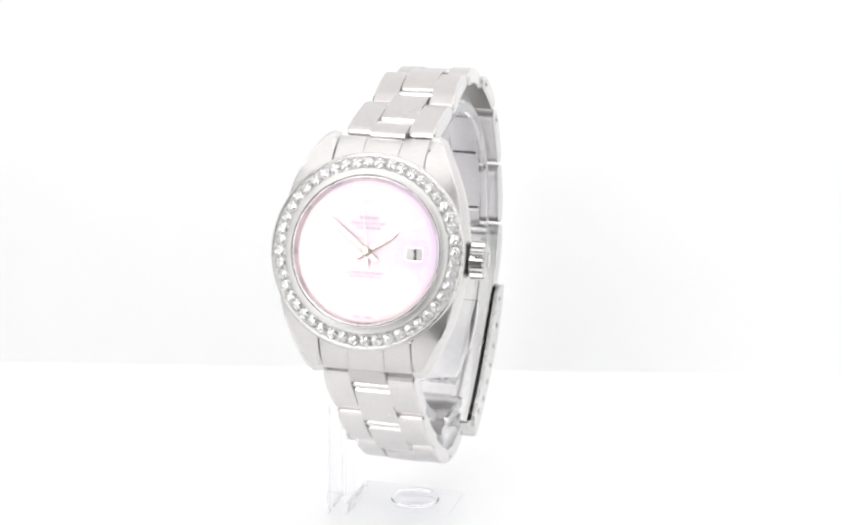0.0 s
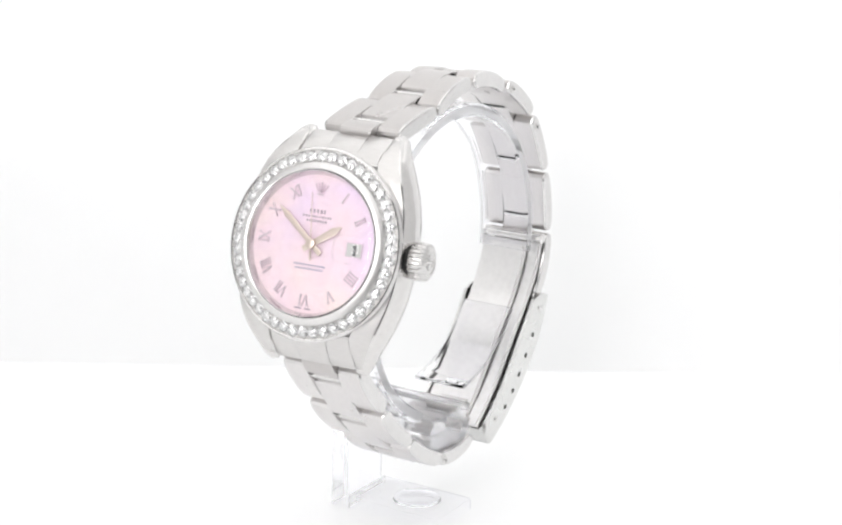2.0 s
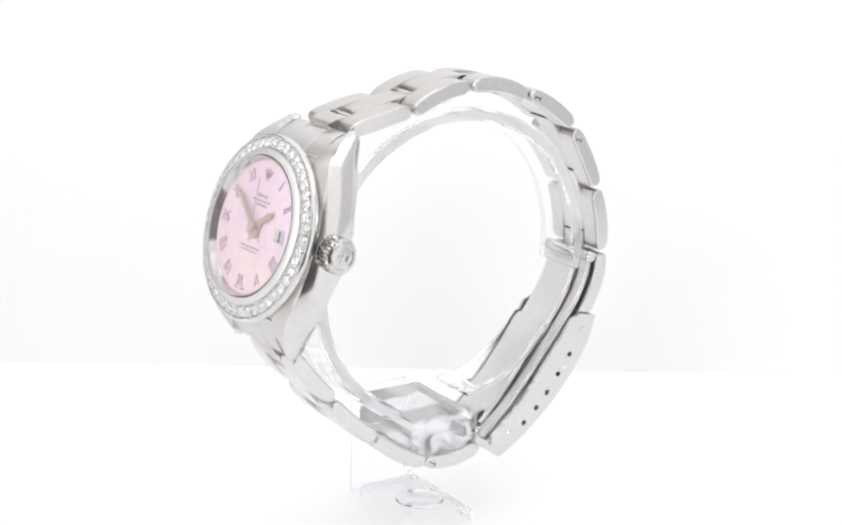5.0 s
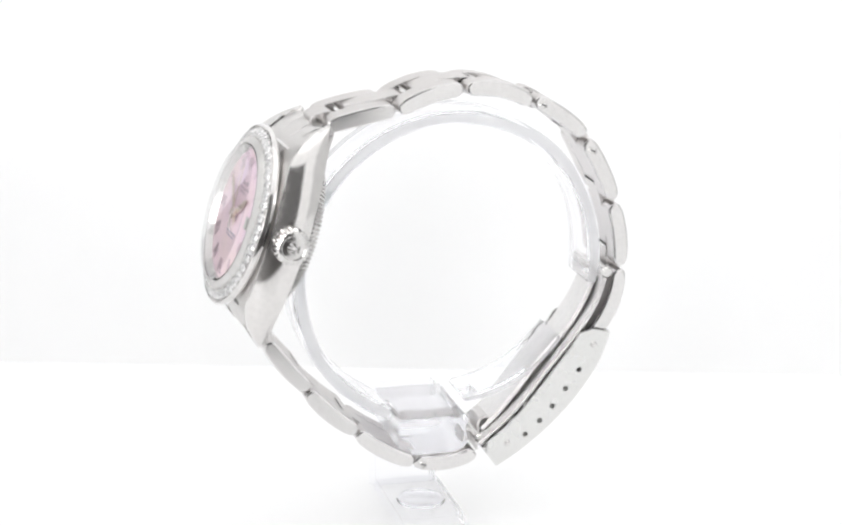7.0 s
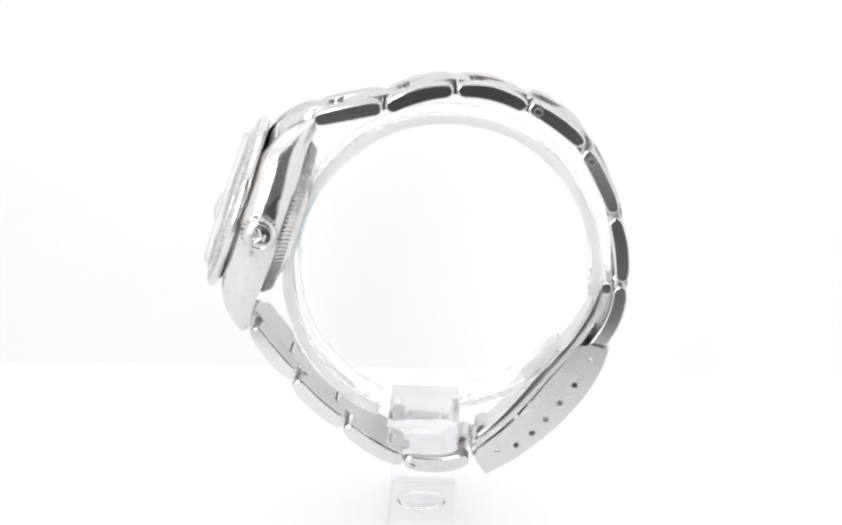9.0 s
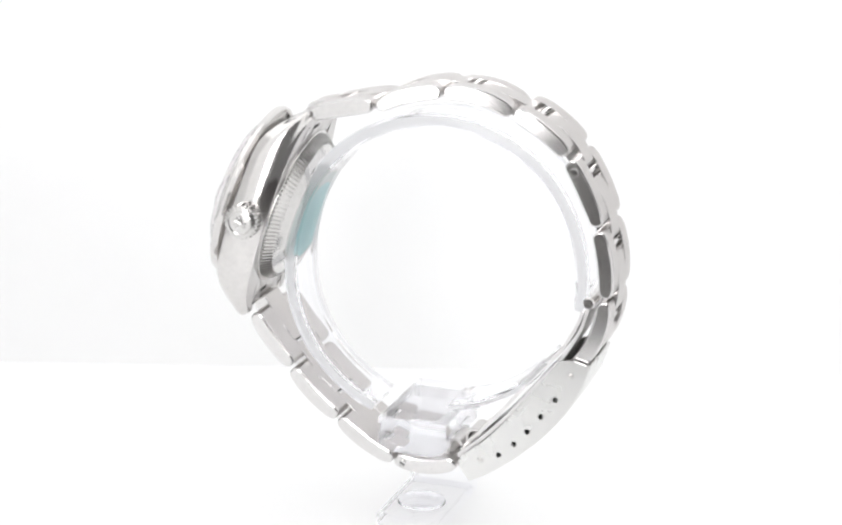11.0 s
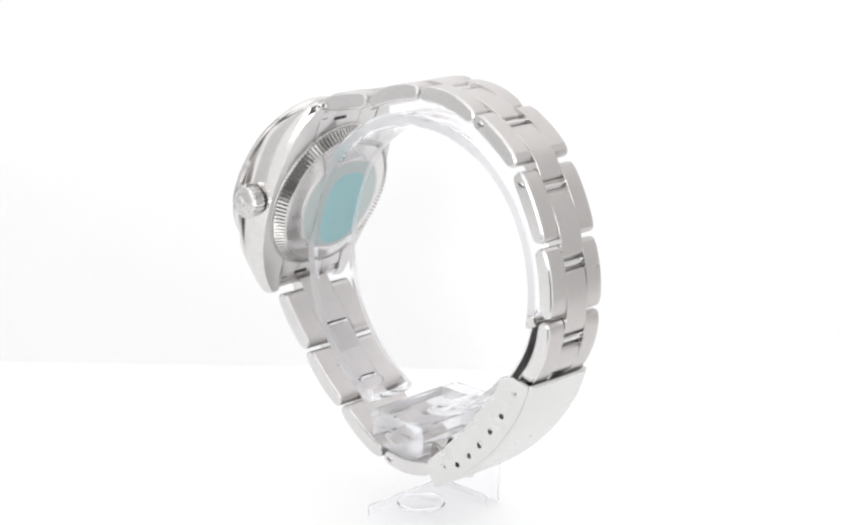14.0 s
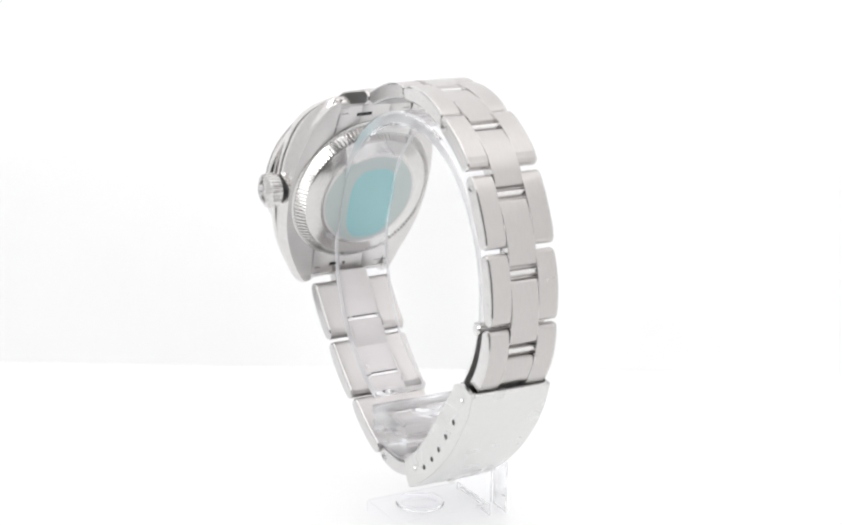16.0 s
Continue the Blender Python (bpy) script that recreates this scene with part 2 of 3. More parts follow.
def softbox():
    """The lamp outside the tent, beside the camera: a black shell round a lit cloth."""
    box = tagged(new("softbox"), "black softbox lamp with a lit white front cloth", "lamp")
    box.matrix_basis = look((-0.112, -0.350, 0.175), (-0.007, -0.025, 0.048))
    bm = bmesh.new()
    loft(bm, [[(x, y, z) for x, y in ((-a, -c), (a, -c), (a, c), (-a, c))] for a, c, z in ((56, 94, -2), (58, 96, 0), (58, 96, 6), (24, 30, 60))])
    part("shell", bm, M_SHELL, box, "black cloth shell of the lamp")
    bm = bmesh.new()
    block(bm, -52, 52, -90, 90, -6, -2.5, 1.0)
    cloth = part("front_cloth", bm, M_STRIP, box, "lit white cloth of the lamp")
    # its pole and base, upright on the table
    up = box.matrix_basis.inverted() @ Matrix.Translation((-0.1215, -0.38, 0.0))
    bm = bmesh.new()
    rod(bm, (0, 0, -3), (0, 0, 168), 5)
    part("pole", bm, M_SHELL, box, "black metal pole of the lamp", m=up)
    bm = bmesh.new()
    turned(bm, [(50, -4.1), (50, 1), (47, 4), (6, 6), (5, 8)], 40)
    part("base", bm, M_SHELL, box, "round black base of the lamp", m=up)


softbox()


# ---------------------------------------------------------------- the wristwatch
watch = tagged(new("wristwatch"), "steel wristwatch with pink dial and stone-set bezel on clear stand", "watch")

TILT = radians(18.2)
HEAD = Matrix(((0, math.sin(TILT), -math.cos(TILT), -26.90 * MM), (-1, 0, 0, 0.0), (0, math.cos(TILT), math.sin(TILT), 47.99 * MM), (0, 0, 0, 1)))
HEAD = Matrix.Translation(HEAD.translation) @ Matrix.Rotation(radians(3.6), 4, "Z") @ Matrix.Translation(-HEAD.translation) @ HEAD
# head space: x towards three o'clock, y towards twelve, z out of the dial; its origin is the dial's centre


def head_part(name, bm, material, parent=None, label="", smooth=True, lift=0.0):
    ob = part(name, bm, material, parent or watch, label, smooth)
    if parent is None:
        ob.matrix_basis = HEAD @ Matrix.Translation((0, 0, lift * MM))
    return ob


def smoothstep(a, b, x):
    t = min(1, max(0, (x - a) / (b - a)))
    return t * t * (3 - 2 * t)


LUG_IN = 6.35


def case_outline():
    """Half of the plan, from the lug's inner root at six o'clock round three o'clock to twelve."""
    pts = [(LUG_IN, -11.6), (LUG_IN, -14.0), (LUG_IN, -15.2)]
    side = [(6.6, -15.6), (7.2, -15.7), (7.85, -15.25), (8.4, -14.4), (9.05, -13.2), (9.75, -11.85), (10.4, -10.4), (11.0, -8.85), (11.5, -7.15), (11.95, -5.15), (12.25, -2.6)]
    pts += side + [(12.35, 0.0)] + [(x, -y) for x, y in reversed(side)]
    pts += [(LUG_IN, 15.2), (LUG_IN, 14.0), (LUG_IN, 11.6)]
    return pts


def front_height(y):
    """The shoulder falls away towards the lugs' thin tips."""
    return -2.1 - 3.9 * max(0.0, (abs(y) - 9.0) / 6.7) ** 2


def back_height(y):
    a = abs(y)
    return -7.4 - 0.6 * smoothstep(12.0, 16.5, a)


def build_case():
    half = case_outline()
    plan = half + [(-x, y) for x, y in reversed(half)]
    n = len(plan)
    nor = []
    for i in range(n):
        a, b = Vector(plan[i - 1]), Vector(plan[(i + 1) % n])
        d = (b - a).normalized()
        nor.append(Vector((d.y, -d.x)))
    def ring(off, z):
        return [(plan[i][0] + nor[i].x * off, plan[i][1] + nor[i].y * off, z(plan[i][1])) for i in range(n)]
    f, b = front_height, back_height
    rings = [ring(-0.35, b), ring(-0.08, lambda y: b(y) + 0.08), ring(0.02, lambda y: b(y) + 0.4)]
    for k, off in ((0.08, 0.18), (0.2, 0.36), (0.34, 0.52), (0.5, 0.58), (0.66, 0.52), (0.8, 0.37), (0.92, 0.19)):
        rings.append(ring(off, lambda y, k=k: b(y) + 0.4 + (f(y) - b(y) - 0.75) * k))
    rings += [ring(0.04, lambda y: f(y) - 0.3), ring(-0.04, lambda y: f(y) - 0.1), ring(-0.22, f)]
    bm = bmesh.new()
    loft(bm, rings, mats=[1] + [0] * 11, caps=False)
    # the satin faces: a shoulder that slopes from the bezel's seat in front, a flat back, and the lugs
    m = len(half)
    for r, seat in ((rings[-1], -1.62), (rings[0], -7.4)):
        def seat_of(v):
            k = 11.7 / math.hypot(v.x, v.y)
            return Vector((v.x * k, v.y * k, seat))
        def face(*vs):
            bm.faces.new([bm.verts.new(v) for v in vs]).material_index = 1
            bm.faces.new([bm.verts.new((-v.x, v.y, v.z)) for v in reversed(vs)]).material_index = 1
        for i in range(2, m - 3):
            a, c = Vector(r[i]), Vector(r[i + 1])
            la, lc = Vector((LUG_IN - 0.05, a.y, a.z)), Vector((LUG_IN - 0.05, c.y, c.z))
            far_a, far_c = abs(a.y) > 11.7, abs(c.y) > 11.7
            if far_a and far_c:
                if abs(a.x - la.x) > 0.15 and abs(c.x - lc.x) > 0.15:
                    face(a, c, lc, la)
                elif abs(c.x - lc.x) > 0.15:
                    face(a, c, lc)
                else:
                    face(a, c, la)
            elif not far_a and not far_c:
                face(a, c, seat_of(c), seat_of(a))
            else:
                o, l = (a, la) if far_a else (c, lc)
                face(a, c, seat_of(c), seat_of(a))
                face(o, seat_of(o), l)
    bmesh.ops.remove_doubles(bm, verts=bm.verts, dist=0.004)
    return head_part("case", bm, [M_CASE, M_SATIN], label="polished and brushed steel case with four lugs")


case = build_case()


def build_end_link(sign):
    """The fitted piece between two lugs, in three joined rows."""
    prof = [(9.5, -1.75), (11.0, -2.1), (12.2, -2.65), (13.4, -3.5), (14.5, -4.5), (15.3, -5.3), (15.65, -6.1), (15.4, -6.7), (14.4, -6.95), (12.4, -6.9), (9.5, -6.6)]
    obs = []
    for x0, x1, dz in ((-LUG_IN + 0.2, -2.45, 0.0), (-2.42, 2.42, 0.03), (2.45, LUG_IN - 0.2, 0.0)):
        bm = bmesh.new()
        rings = []
        for x, ins in ((x0, 0.05), (x0 + 0.05, 0), (x1 - 0.05, 0), (x1, 0.05)):
            rings.append([(x, (y - (ins if y > 12 else 0) + dz) * sign, z + (-ins if z > -4 else ins) * 0.6) for y, z in prof])
        loft(bm, rings)
        if not obs:
            obs.append(head_part("end_link", bm, M_SATIN, label="brushed steel end piece between the lugs", lift=-0.6))
        else:
            obs.append(head_part("side_piece", bm, M_SATIN, parent=obs[0]))
    # dark blocks painted as the shade in the openings behind, which let the spring bar be reached
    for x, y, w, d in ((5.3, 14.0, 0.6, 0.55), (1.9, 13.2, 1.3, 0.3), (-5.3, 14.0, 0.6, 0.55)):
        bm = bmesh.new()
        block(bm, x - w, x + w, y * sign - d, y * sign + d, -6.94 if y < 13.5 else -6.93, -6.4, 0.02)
        head_part("opening", bm, M_DARK, parent=obs[0], label="dark block as the shade of an opening behind the end piece")
    bm = bmesh.new()
    rod(bm, (-LUG_IN - 0.3, 14.9 * sign, -6.55), (LUG_IN + 0.3, 14.9 * sign, -6.55), 0.4)
    head_part("spring_bar", bm, M_PIN, parent=obs[0], label="thin steel spring bar behind the lugs")


build_end_link(1)
build_end_link(-1)


def build_bezel():
    bm = bmesh.new()
    turned(bm, [(9.75, -1.7), (12.1, -1.7), (12.75, -1.45), (13.0, -1.1), (13.0, -0.72), (12.86, -0.42), (12.7, -0.34), (12.6, -0.40), (12.55, -0.62), (10.92, -0.1), (10.86, 0.22), (10.7, 0.34),
                (10.5, 0.5), (10.0, 0.64), (9.85, 0.58), (9.75, 0.4), (9.75, -1.6)], 128, [0] * 8 + [1] * 5 + [0] * 3, caps=False)
    bezel = head_part("bezel", bm, [M_CASE, M_CHANNEL], label="polished steel bezel set with small clear stones")
    # one round-cut stone: table, star and kite facets, girdle and pavilion
    bm = bmesh.new()
    n = 8
    rings = []
    for r, z, a in ((0.40, 0.24, 0.0), (0.64, 0.14, 0.5), (0.83, -0.02, 0.0), (0.83, -0.08, 0.5), (0.1, -0.4, 0.5)):
        rings.append([(r * math.cos(2 * math.pi * (i + a) / n), r * math.sin(2 * math.pi * (i + a) / n), z) for i in range(n)])
    vs = [[bm.verts.new(v) for v in r] for r in rings]
    bm.faces.new(vs[0]), bm.faces.new(list(reversed(vs[-1])))
    for k in range(4):
        turn = 1 if k % 2 else 0
        for i in range(n):
            j = (i + 1) % n
            if k == 3:
                bm.faces.new((vs[k][i], vs[k][j], vs[k + 1][j], vs[k + 1][i]))
            elif turn:
                bm.faces.new((vs[k][i], vs[k][j], vs[k + 1][j]))
                bm.faces.new((vs[k][i], vs[k + 1][j], vs[k + 1][i]))
            else:
                bm.faces.new((vs[k][i], vs[k][j], vs[k + 1][i]))
                bm.faces.new((vs[k][j], vs[k + 1][j], vs[k + 1][i]))
    first = None
    total = 48
    rng = random.Random(4)
    for k in range(total):
        t = 2 * math.pi * (k + 0.5) / total
        lean = (Matrix.Rotation(t, 4, "Z") @ Matrix.Translation((11.72 * MM, 0, -0.18 * MM)) @ Matrix.Rotation(radians(18 + rng.uniform(-7, 7)), 4, "Y")
                @ Matrix.Rotation(radians(rng.uniform(-7, 7)), 4, "X") @ Matrix.Rotation(rng.uniform(0, 0.8), 4, "Z"))
        if first is None:
            first = part("stone", bm, M_STONE, bezel, "clear round-cut stone", smooth=False)
            first.matrix_basis = lean
        else:
            again(first, lean)
    # the beads of metal that hold the stones
    bm = bmesh.new()
    for k in range(total):
        t = 2 * math.pi * k / total
        for r, z in ((12.36, -0.42), (11.12, 0.0)):
            for d in (-0.014, 0.014):
                bmesh.ops.create_icosphere(bm, subdivisions=1, radius=0.17, matrix=Matrix.Translation((r * math.cos(t + d), r * math.sin(t + d), z)))
    tagged(part("bead", bm, M_CHANNEL, bezel, "tiny steel beads between the stones"), kind="stuff")
    return bezel


build_bezel()


def build_crystal():
    bm = bmesh.new()
    turned(bm, [(0.0, 1.42)] + [(8.9 * k / 40, 1.42) for k in range(1, 41)] + [(9.5, 1.3), (9.72, 1.05), (9.74, 0.4)], 96)
    bmesh.ops.remove_doubles(bm, verts=bm.verts, dist=0.002)
    # the magnifier is one body with the crystal: no surface lies between them
    under = [f for f in bm.faces if (abs(f.calc_center_median().x - 6.35) / 2.2) ** 3.2 + (abs(f.calc_center_median().y) / 1.85) ** 3.2 < 1]
    bmesh.ops.delete(bm, geom=under, context="FACES")
    cr = head_part("crystal", bm, M_CRYSTAL, label="clear watch crystal with a magnifier over the date")
    bm = bmesh.new()
    # the magnifier: a small domed lens with a squarish rim
    rings = []
    for k, z in ((1.0, 1.43), (0.97, 1.58), (0.86, 1.78), (0.65, 1.98), (0.4, 2.12), (0.15, 2.18)):
        ring = []
        for i in range(32):
            t = 2 * math.pi * i / 32
            c, s = math.cos(t), math.sin(t)
            q = (abs(c) ** 3.2 + abs(s) ** 3.2) ** (-1 / 3.2)
            ring.append((6.35 + 2.35 * k * c * q, 1.95 * k * s * q, z))
        rings.append(ring)
    loft(bm, rings)
    bmesh.ops.delete(bm, geom=[f for f in bm.faces if f.calc_center_median().z < 1.44], context="FACES")
    head_part("magnifier", bm, M_CRYSTAL, parent=cr, label="domed magnifier lens over the date window")
    cr.visible_shadow = False
    return cr


build_crystal()


# ---- dial, with its marks
DZ = -0.35


def build_dial():
    bm = bmesh.new()
    turned(bm, [(0.0, DZ - 0.5), (9.66, DZ - 0.5), (9.66, DZ), (0.0, DZ)], 96)
    bmesh.ops.remove_doubles(bm, verts=bm.verts, dist=0.002)
    dial = head_part("dial", bm, M_PEARL, label="pink mother-of-pearl dial with raised roman numerals")
    bm = bmesh.new()
    turned(bm, [(9.74, 0.6), (9.68, 0.6), (9.45, 0.2), (9.2, DZ + 0.01), (9.74, DZ + 0.01), (9.74, 0.6)], 96, caps=False)
    head_part("inner_ring", bm, M_SIDE, parent=dial, label="polished steel ring round the dial")

    def strokes(name, segs, thick, place, material=M_MARK, label="", h=0.16):
        """A raised mark from straight strokes (x0, y0, x1, y1, width factor)."""
        bm = bmesh.new()
        for x0, y0, x1, y1, w in segs:
            p, q = Vector((x0, y0)), Vector((x1, y1))
            d = (q - p).normalized()
            s = Vector((-d.y, d.x)) * thick * w / 2
            base = [p + s, p - s, q - s, q + s]
            rings = [[(v.x, v.y, 0.0) for v in base], [(v.x, v.y, h * 0.75) for v in base]]
            mid = (p + q) / 2
            rings.append([(v.x + (mid.x - v.x) * 0.05 - 0.25 * (s.x if i in (0, 3) else -s.x), v.y + (mid.y - v.y) * 0.05 - 0.25 * (s.y if i in (0, 3) else -s.y), h) for i, v in enumerate(base)])
            loft(bm, rings)
        ob = part(name, bm, material, dial, label, smooth=False)
        ob.matrix_basis = place
        return ob

    def glyph(ch):
        if ch == "I":
            return [(0, -0.75, 0, 0.75, 1), (-0.18, 0.75, 0.18, 0.75, 0.55), (-0.18, -0.75, 0.18, -0.75, 0.55)], 0.42
        if ch == "V":
            return [(-0.42, 0.75, 0.0, -0.75, 1.15), (0.0, -0.75, 0.40, 0.75, 0.6), (-0.6, 0.75, -0.22, 0.75, 0.55), (0.22, 0.75, 0.58, 0.75, 0.55)], 1.1
        return [(-0.45, 0.75, 0.45, -0.75, 1.15), (-0.45, -0.75, 0.45, 0.75, 0.6), (-0.62, 0.75, -0.25, 0.75, 0.55), (0.25, 0.75, 0.6, 0.75, 0.55),
                (-0.62, -0.75, -0.25, -0.75, 0.55), (0.25, -0.75, 0.6, -0.75, 0.55)], 1.1

    for hour, text in ((1, "I"), (2, "II"), (4, "IIII"), (5, "V"), (6, "VI"), (7, "VII"), (8, "VIII"), (9, "IX"), (10, "X"), (11, "XI")):
        segs, x = [], 0.0
        widths = [glyph(c)[1] for c in text]
        x = -sum(widths) / 2
        for c in text:
            g, w = glyph(c)
            segs += [(a + x + w / 2, b, c2 + x + w / 2, d, k) for a, b, c2, d, k in g]
            x += w
        squeeze = min(1.0, 1.75 / sum(widths))
        segs = [(a * squeeze, b, c2 * squeeze, d, k) for a, b, c2, d, k in segs]
        t = radians(30 * hour)
        place = Matrix.Translation((7.55 * math.sin(t) * MM, 7.55 * math.cos(t) * MM, DZ * MM)) @ Matrix.Rotation(-t, 4, "Z")
        strokes("numeral", segs, 0.18, place, label="raised metal roman numeral")
    # a plain five-pointed emblem at twelve
    segs = [((k - 2) * 0.16, -0.5, (k - 2) * 0.5, 0.8 + (0.15 if k == 2 else -0.1 * abs(k - 2)), 0.9) for k in range(5)]
    segs += [(-0.5, -0.75, 0.5, -0.75, 1.6)]
    strokes("emblem", segs, 0.12, Matrix.Translation((0, 7.35 * MM, DZ * MM)), label="small raised metal emblem")
    # printing too small to read, as bars
    rng = random.Random(9)
    lines = [(4.35, 2.7, 0.52, 5), (3.62, 4.6, 0.30, 11), (3.05, 3.2, 0.34, 8), (-2.85, 4.9, 0.26, 14), (-3.35, 4.3, 0.24, 13), ]
    for y, w, h, cnt in lines:
        segs = []
        step = w / cnt
        for k in range(cnt):
            x = -w / 2 + step * (k + 0.5)
            segs.append((x - step * 0.33, y, x + step * rng.uniform(0.12, 0.33), y, h / 0.1))
        strokes("printed_line", segs, 0.1, Matrix.Translation((0, 0, (DZ + 0.001) * MM)), M_PRINT if y > 0 else M_BLUE, "line of small grey printing" if y > 0 else "line of small blue-grey printing", h=0.012)
    for s in (-1, 1):
        strokes("printed_line", [(s * 0.75 - 0.5, -8.62, s * 0.75 + 0.5, -8.62, 2.0)], 0.1, Matrix.Translation((0, 0, (DZ + 0.001) * MM)), M_PRINT, "tiny grey printing under the six", h=0.012)
    # minute track
    bm = bmesh.new()
    for k in range(60):
        t = 2 * math.pi * k / 60
        r = bmesh.ops.create_cube(bm, size=1.0, matrix=Matrix.Rotation(t, 4, "Z") @ Matrix.Translation((8.98, 0, DZ)) @ Matrix.Diagonal((0.2, 0.05, 0.03, 1)))
    tagged(part("minute_track", bm, M_MARK, dial, "ring of tiny minute marks", smooth=False), kind="stuff")
    # the date
    bm = bmesh.new()
    block(bm, 5.1, 7.5, -0.95, 0.95, DZ, DZ + 0.10, 0.04)
    head_part("date_frame", bm, M_MARK, parent=dial, label="thin metal frame of the date window")
    bm = bmesh.new()
    block(bm, 5.25, 7.35, -0.8, 0.8, DZ + 0.05, DZ + 0.12)
    head_part("date_disc", bm, M_DATE, parent=dial, label="white date disc with a dark figure 1")
    strokes("figure", [(6.45, -0.62, 6.45, 0.62, 1.0), (6.12, 0.34, 6.45, 0.62, 0.8), (6.2, -0.62, 6.7, -0.62, 0.7)], 0.3, Matrix.Translation((0, 0, (DZ + 0.122) * MM)), M_INK, "dark printed figure 1", h=0.01)
    return dial


build_dial()


def build_hand(name, deg, z, outline, label):
    bm = bmesh.new()
    top = [(x * 0.45, y, z + 0.12) for x, y in outline]
    loft(bm, [[(x, y, z) for x, y in outline], [(x, y, z + 0.06) for x, y in outline], top])
    ob = head_part(name, bm, M_HAND, label=label, smooth=False)
    ob.matrix_basis = HEAD @ Matrix.Rotation(-radians(deg), 4, "Z")
    return ob


build_hand("hour_hand", 56, DZ + 0.25, [(-0.42, -1.5), (0.42, -1.5), (0.40, 0), (0.54, 3.6), (0.0, 5.0), (-0.54, 3.6), (-0.40, 0)], "short slim metal hour hand")
build_hand("minute_hand", 308, DZ + 0.45, [(-0.36, -2.0), (0.36, -2.0), (0.36, 0), (0.42, 5.6), (0.0, 7.3), (-0.42, 5.6), (-0.36, 0)], "long slim metal minute hand")
build_hand("second_hand", 352, DZ + 0.65, [(-0.16, -2.2), (0.16, -2.2), (0.07, 0), (0.03, 6.8), (-0.03, 6.8), (-0.07, 0)], "thin metal second hand")
bm = bmesh.new()
turned(bm, [(0.0, DZ + 0.2), (0.68, DZ + 0.2), (0.68, DZ + 0.85), (0.5, DZ + 0.95), (0.0, DZ + 0.95)], 24)
bmesh.ops.remove_doubles(bm, verts=bm.verts, dist=0.002)
head_part("hand_hub", bm, M_HAND, label="round metal hub of the hands")


def build_crown():
    """The winding crown: a fluted drum with a domed end, on a short tube."""
    bm = bmesh.new()
    n = 96
    def ring(z, r, amp):
        return [(r * (1 + amp * (1 if i % 4 < 2 else -1)) * math.cos(2 * math.pi * i / n), r * (1 + amp * (1 if i % 4 < 2 else -1)) * math.sin(2 * math.pi * i / n), z) for i in range(n)]
    loft(bm, [ring(-1.6, 1.5, 0), ring(-0.2, 1.5, 0), ring(-0.15, 2.2, 0.0), ring(0.0, 2.42, 0.05), ring(1.65, 2.42, 0.05), ring(1.85, 2.2, 0.0), ring(2.0, 1.95, 0), ring(2.06, 1.75, 0), ring(1.98, 1.6, 0), ring(2.0, 1.5, 0), ring(2.1, 0.9, 0), ring(2.12, 0.3, 0)])
    crown = part("crown", bm, M_CROWN, watch, "fluted polished steel winding crown")
    crown.matrix_basis = HEAD @ Matrix.Translation((13.25 * MM, 0, -4.7 * MM)) @ Matrix.Rotation(radians(90), 4, "Y")
    bm = bmesh.new()
    for k in range(5):
        a = radians(-52 + 26 * k)
        rod(bm, (0.45, 0, 2.13), (0.45 - 1.35 * math.cos(a), 1.25 * math.sin(a), 2.13), 0.15, 8)
    rod(bm, (0.75, -0.5, 2.11), (0.75, 0.5, 2.11), 0.2, 8)
    part("emblem", bm, M_SIDE, crown, "raised plain emblem on the end of the crown")
    # A dark ring draws the shadow in the gap behind the crown.
    bm = bmesh.new()
    turned(bm, [(1.4, -0.7), (2.15, -0.7), (2.15, -0.17), (1.4, -0.17)], 40)
    part("gap_shade", bm, M_DARK, crown, "dark ring painted as the shaded gap behind the crown")
    return crown


build_crown()


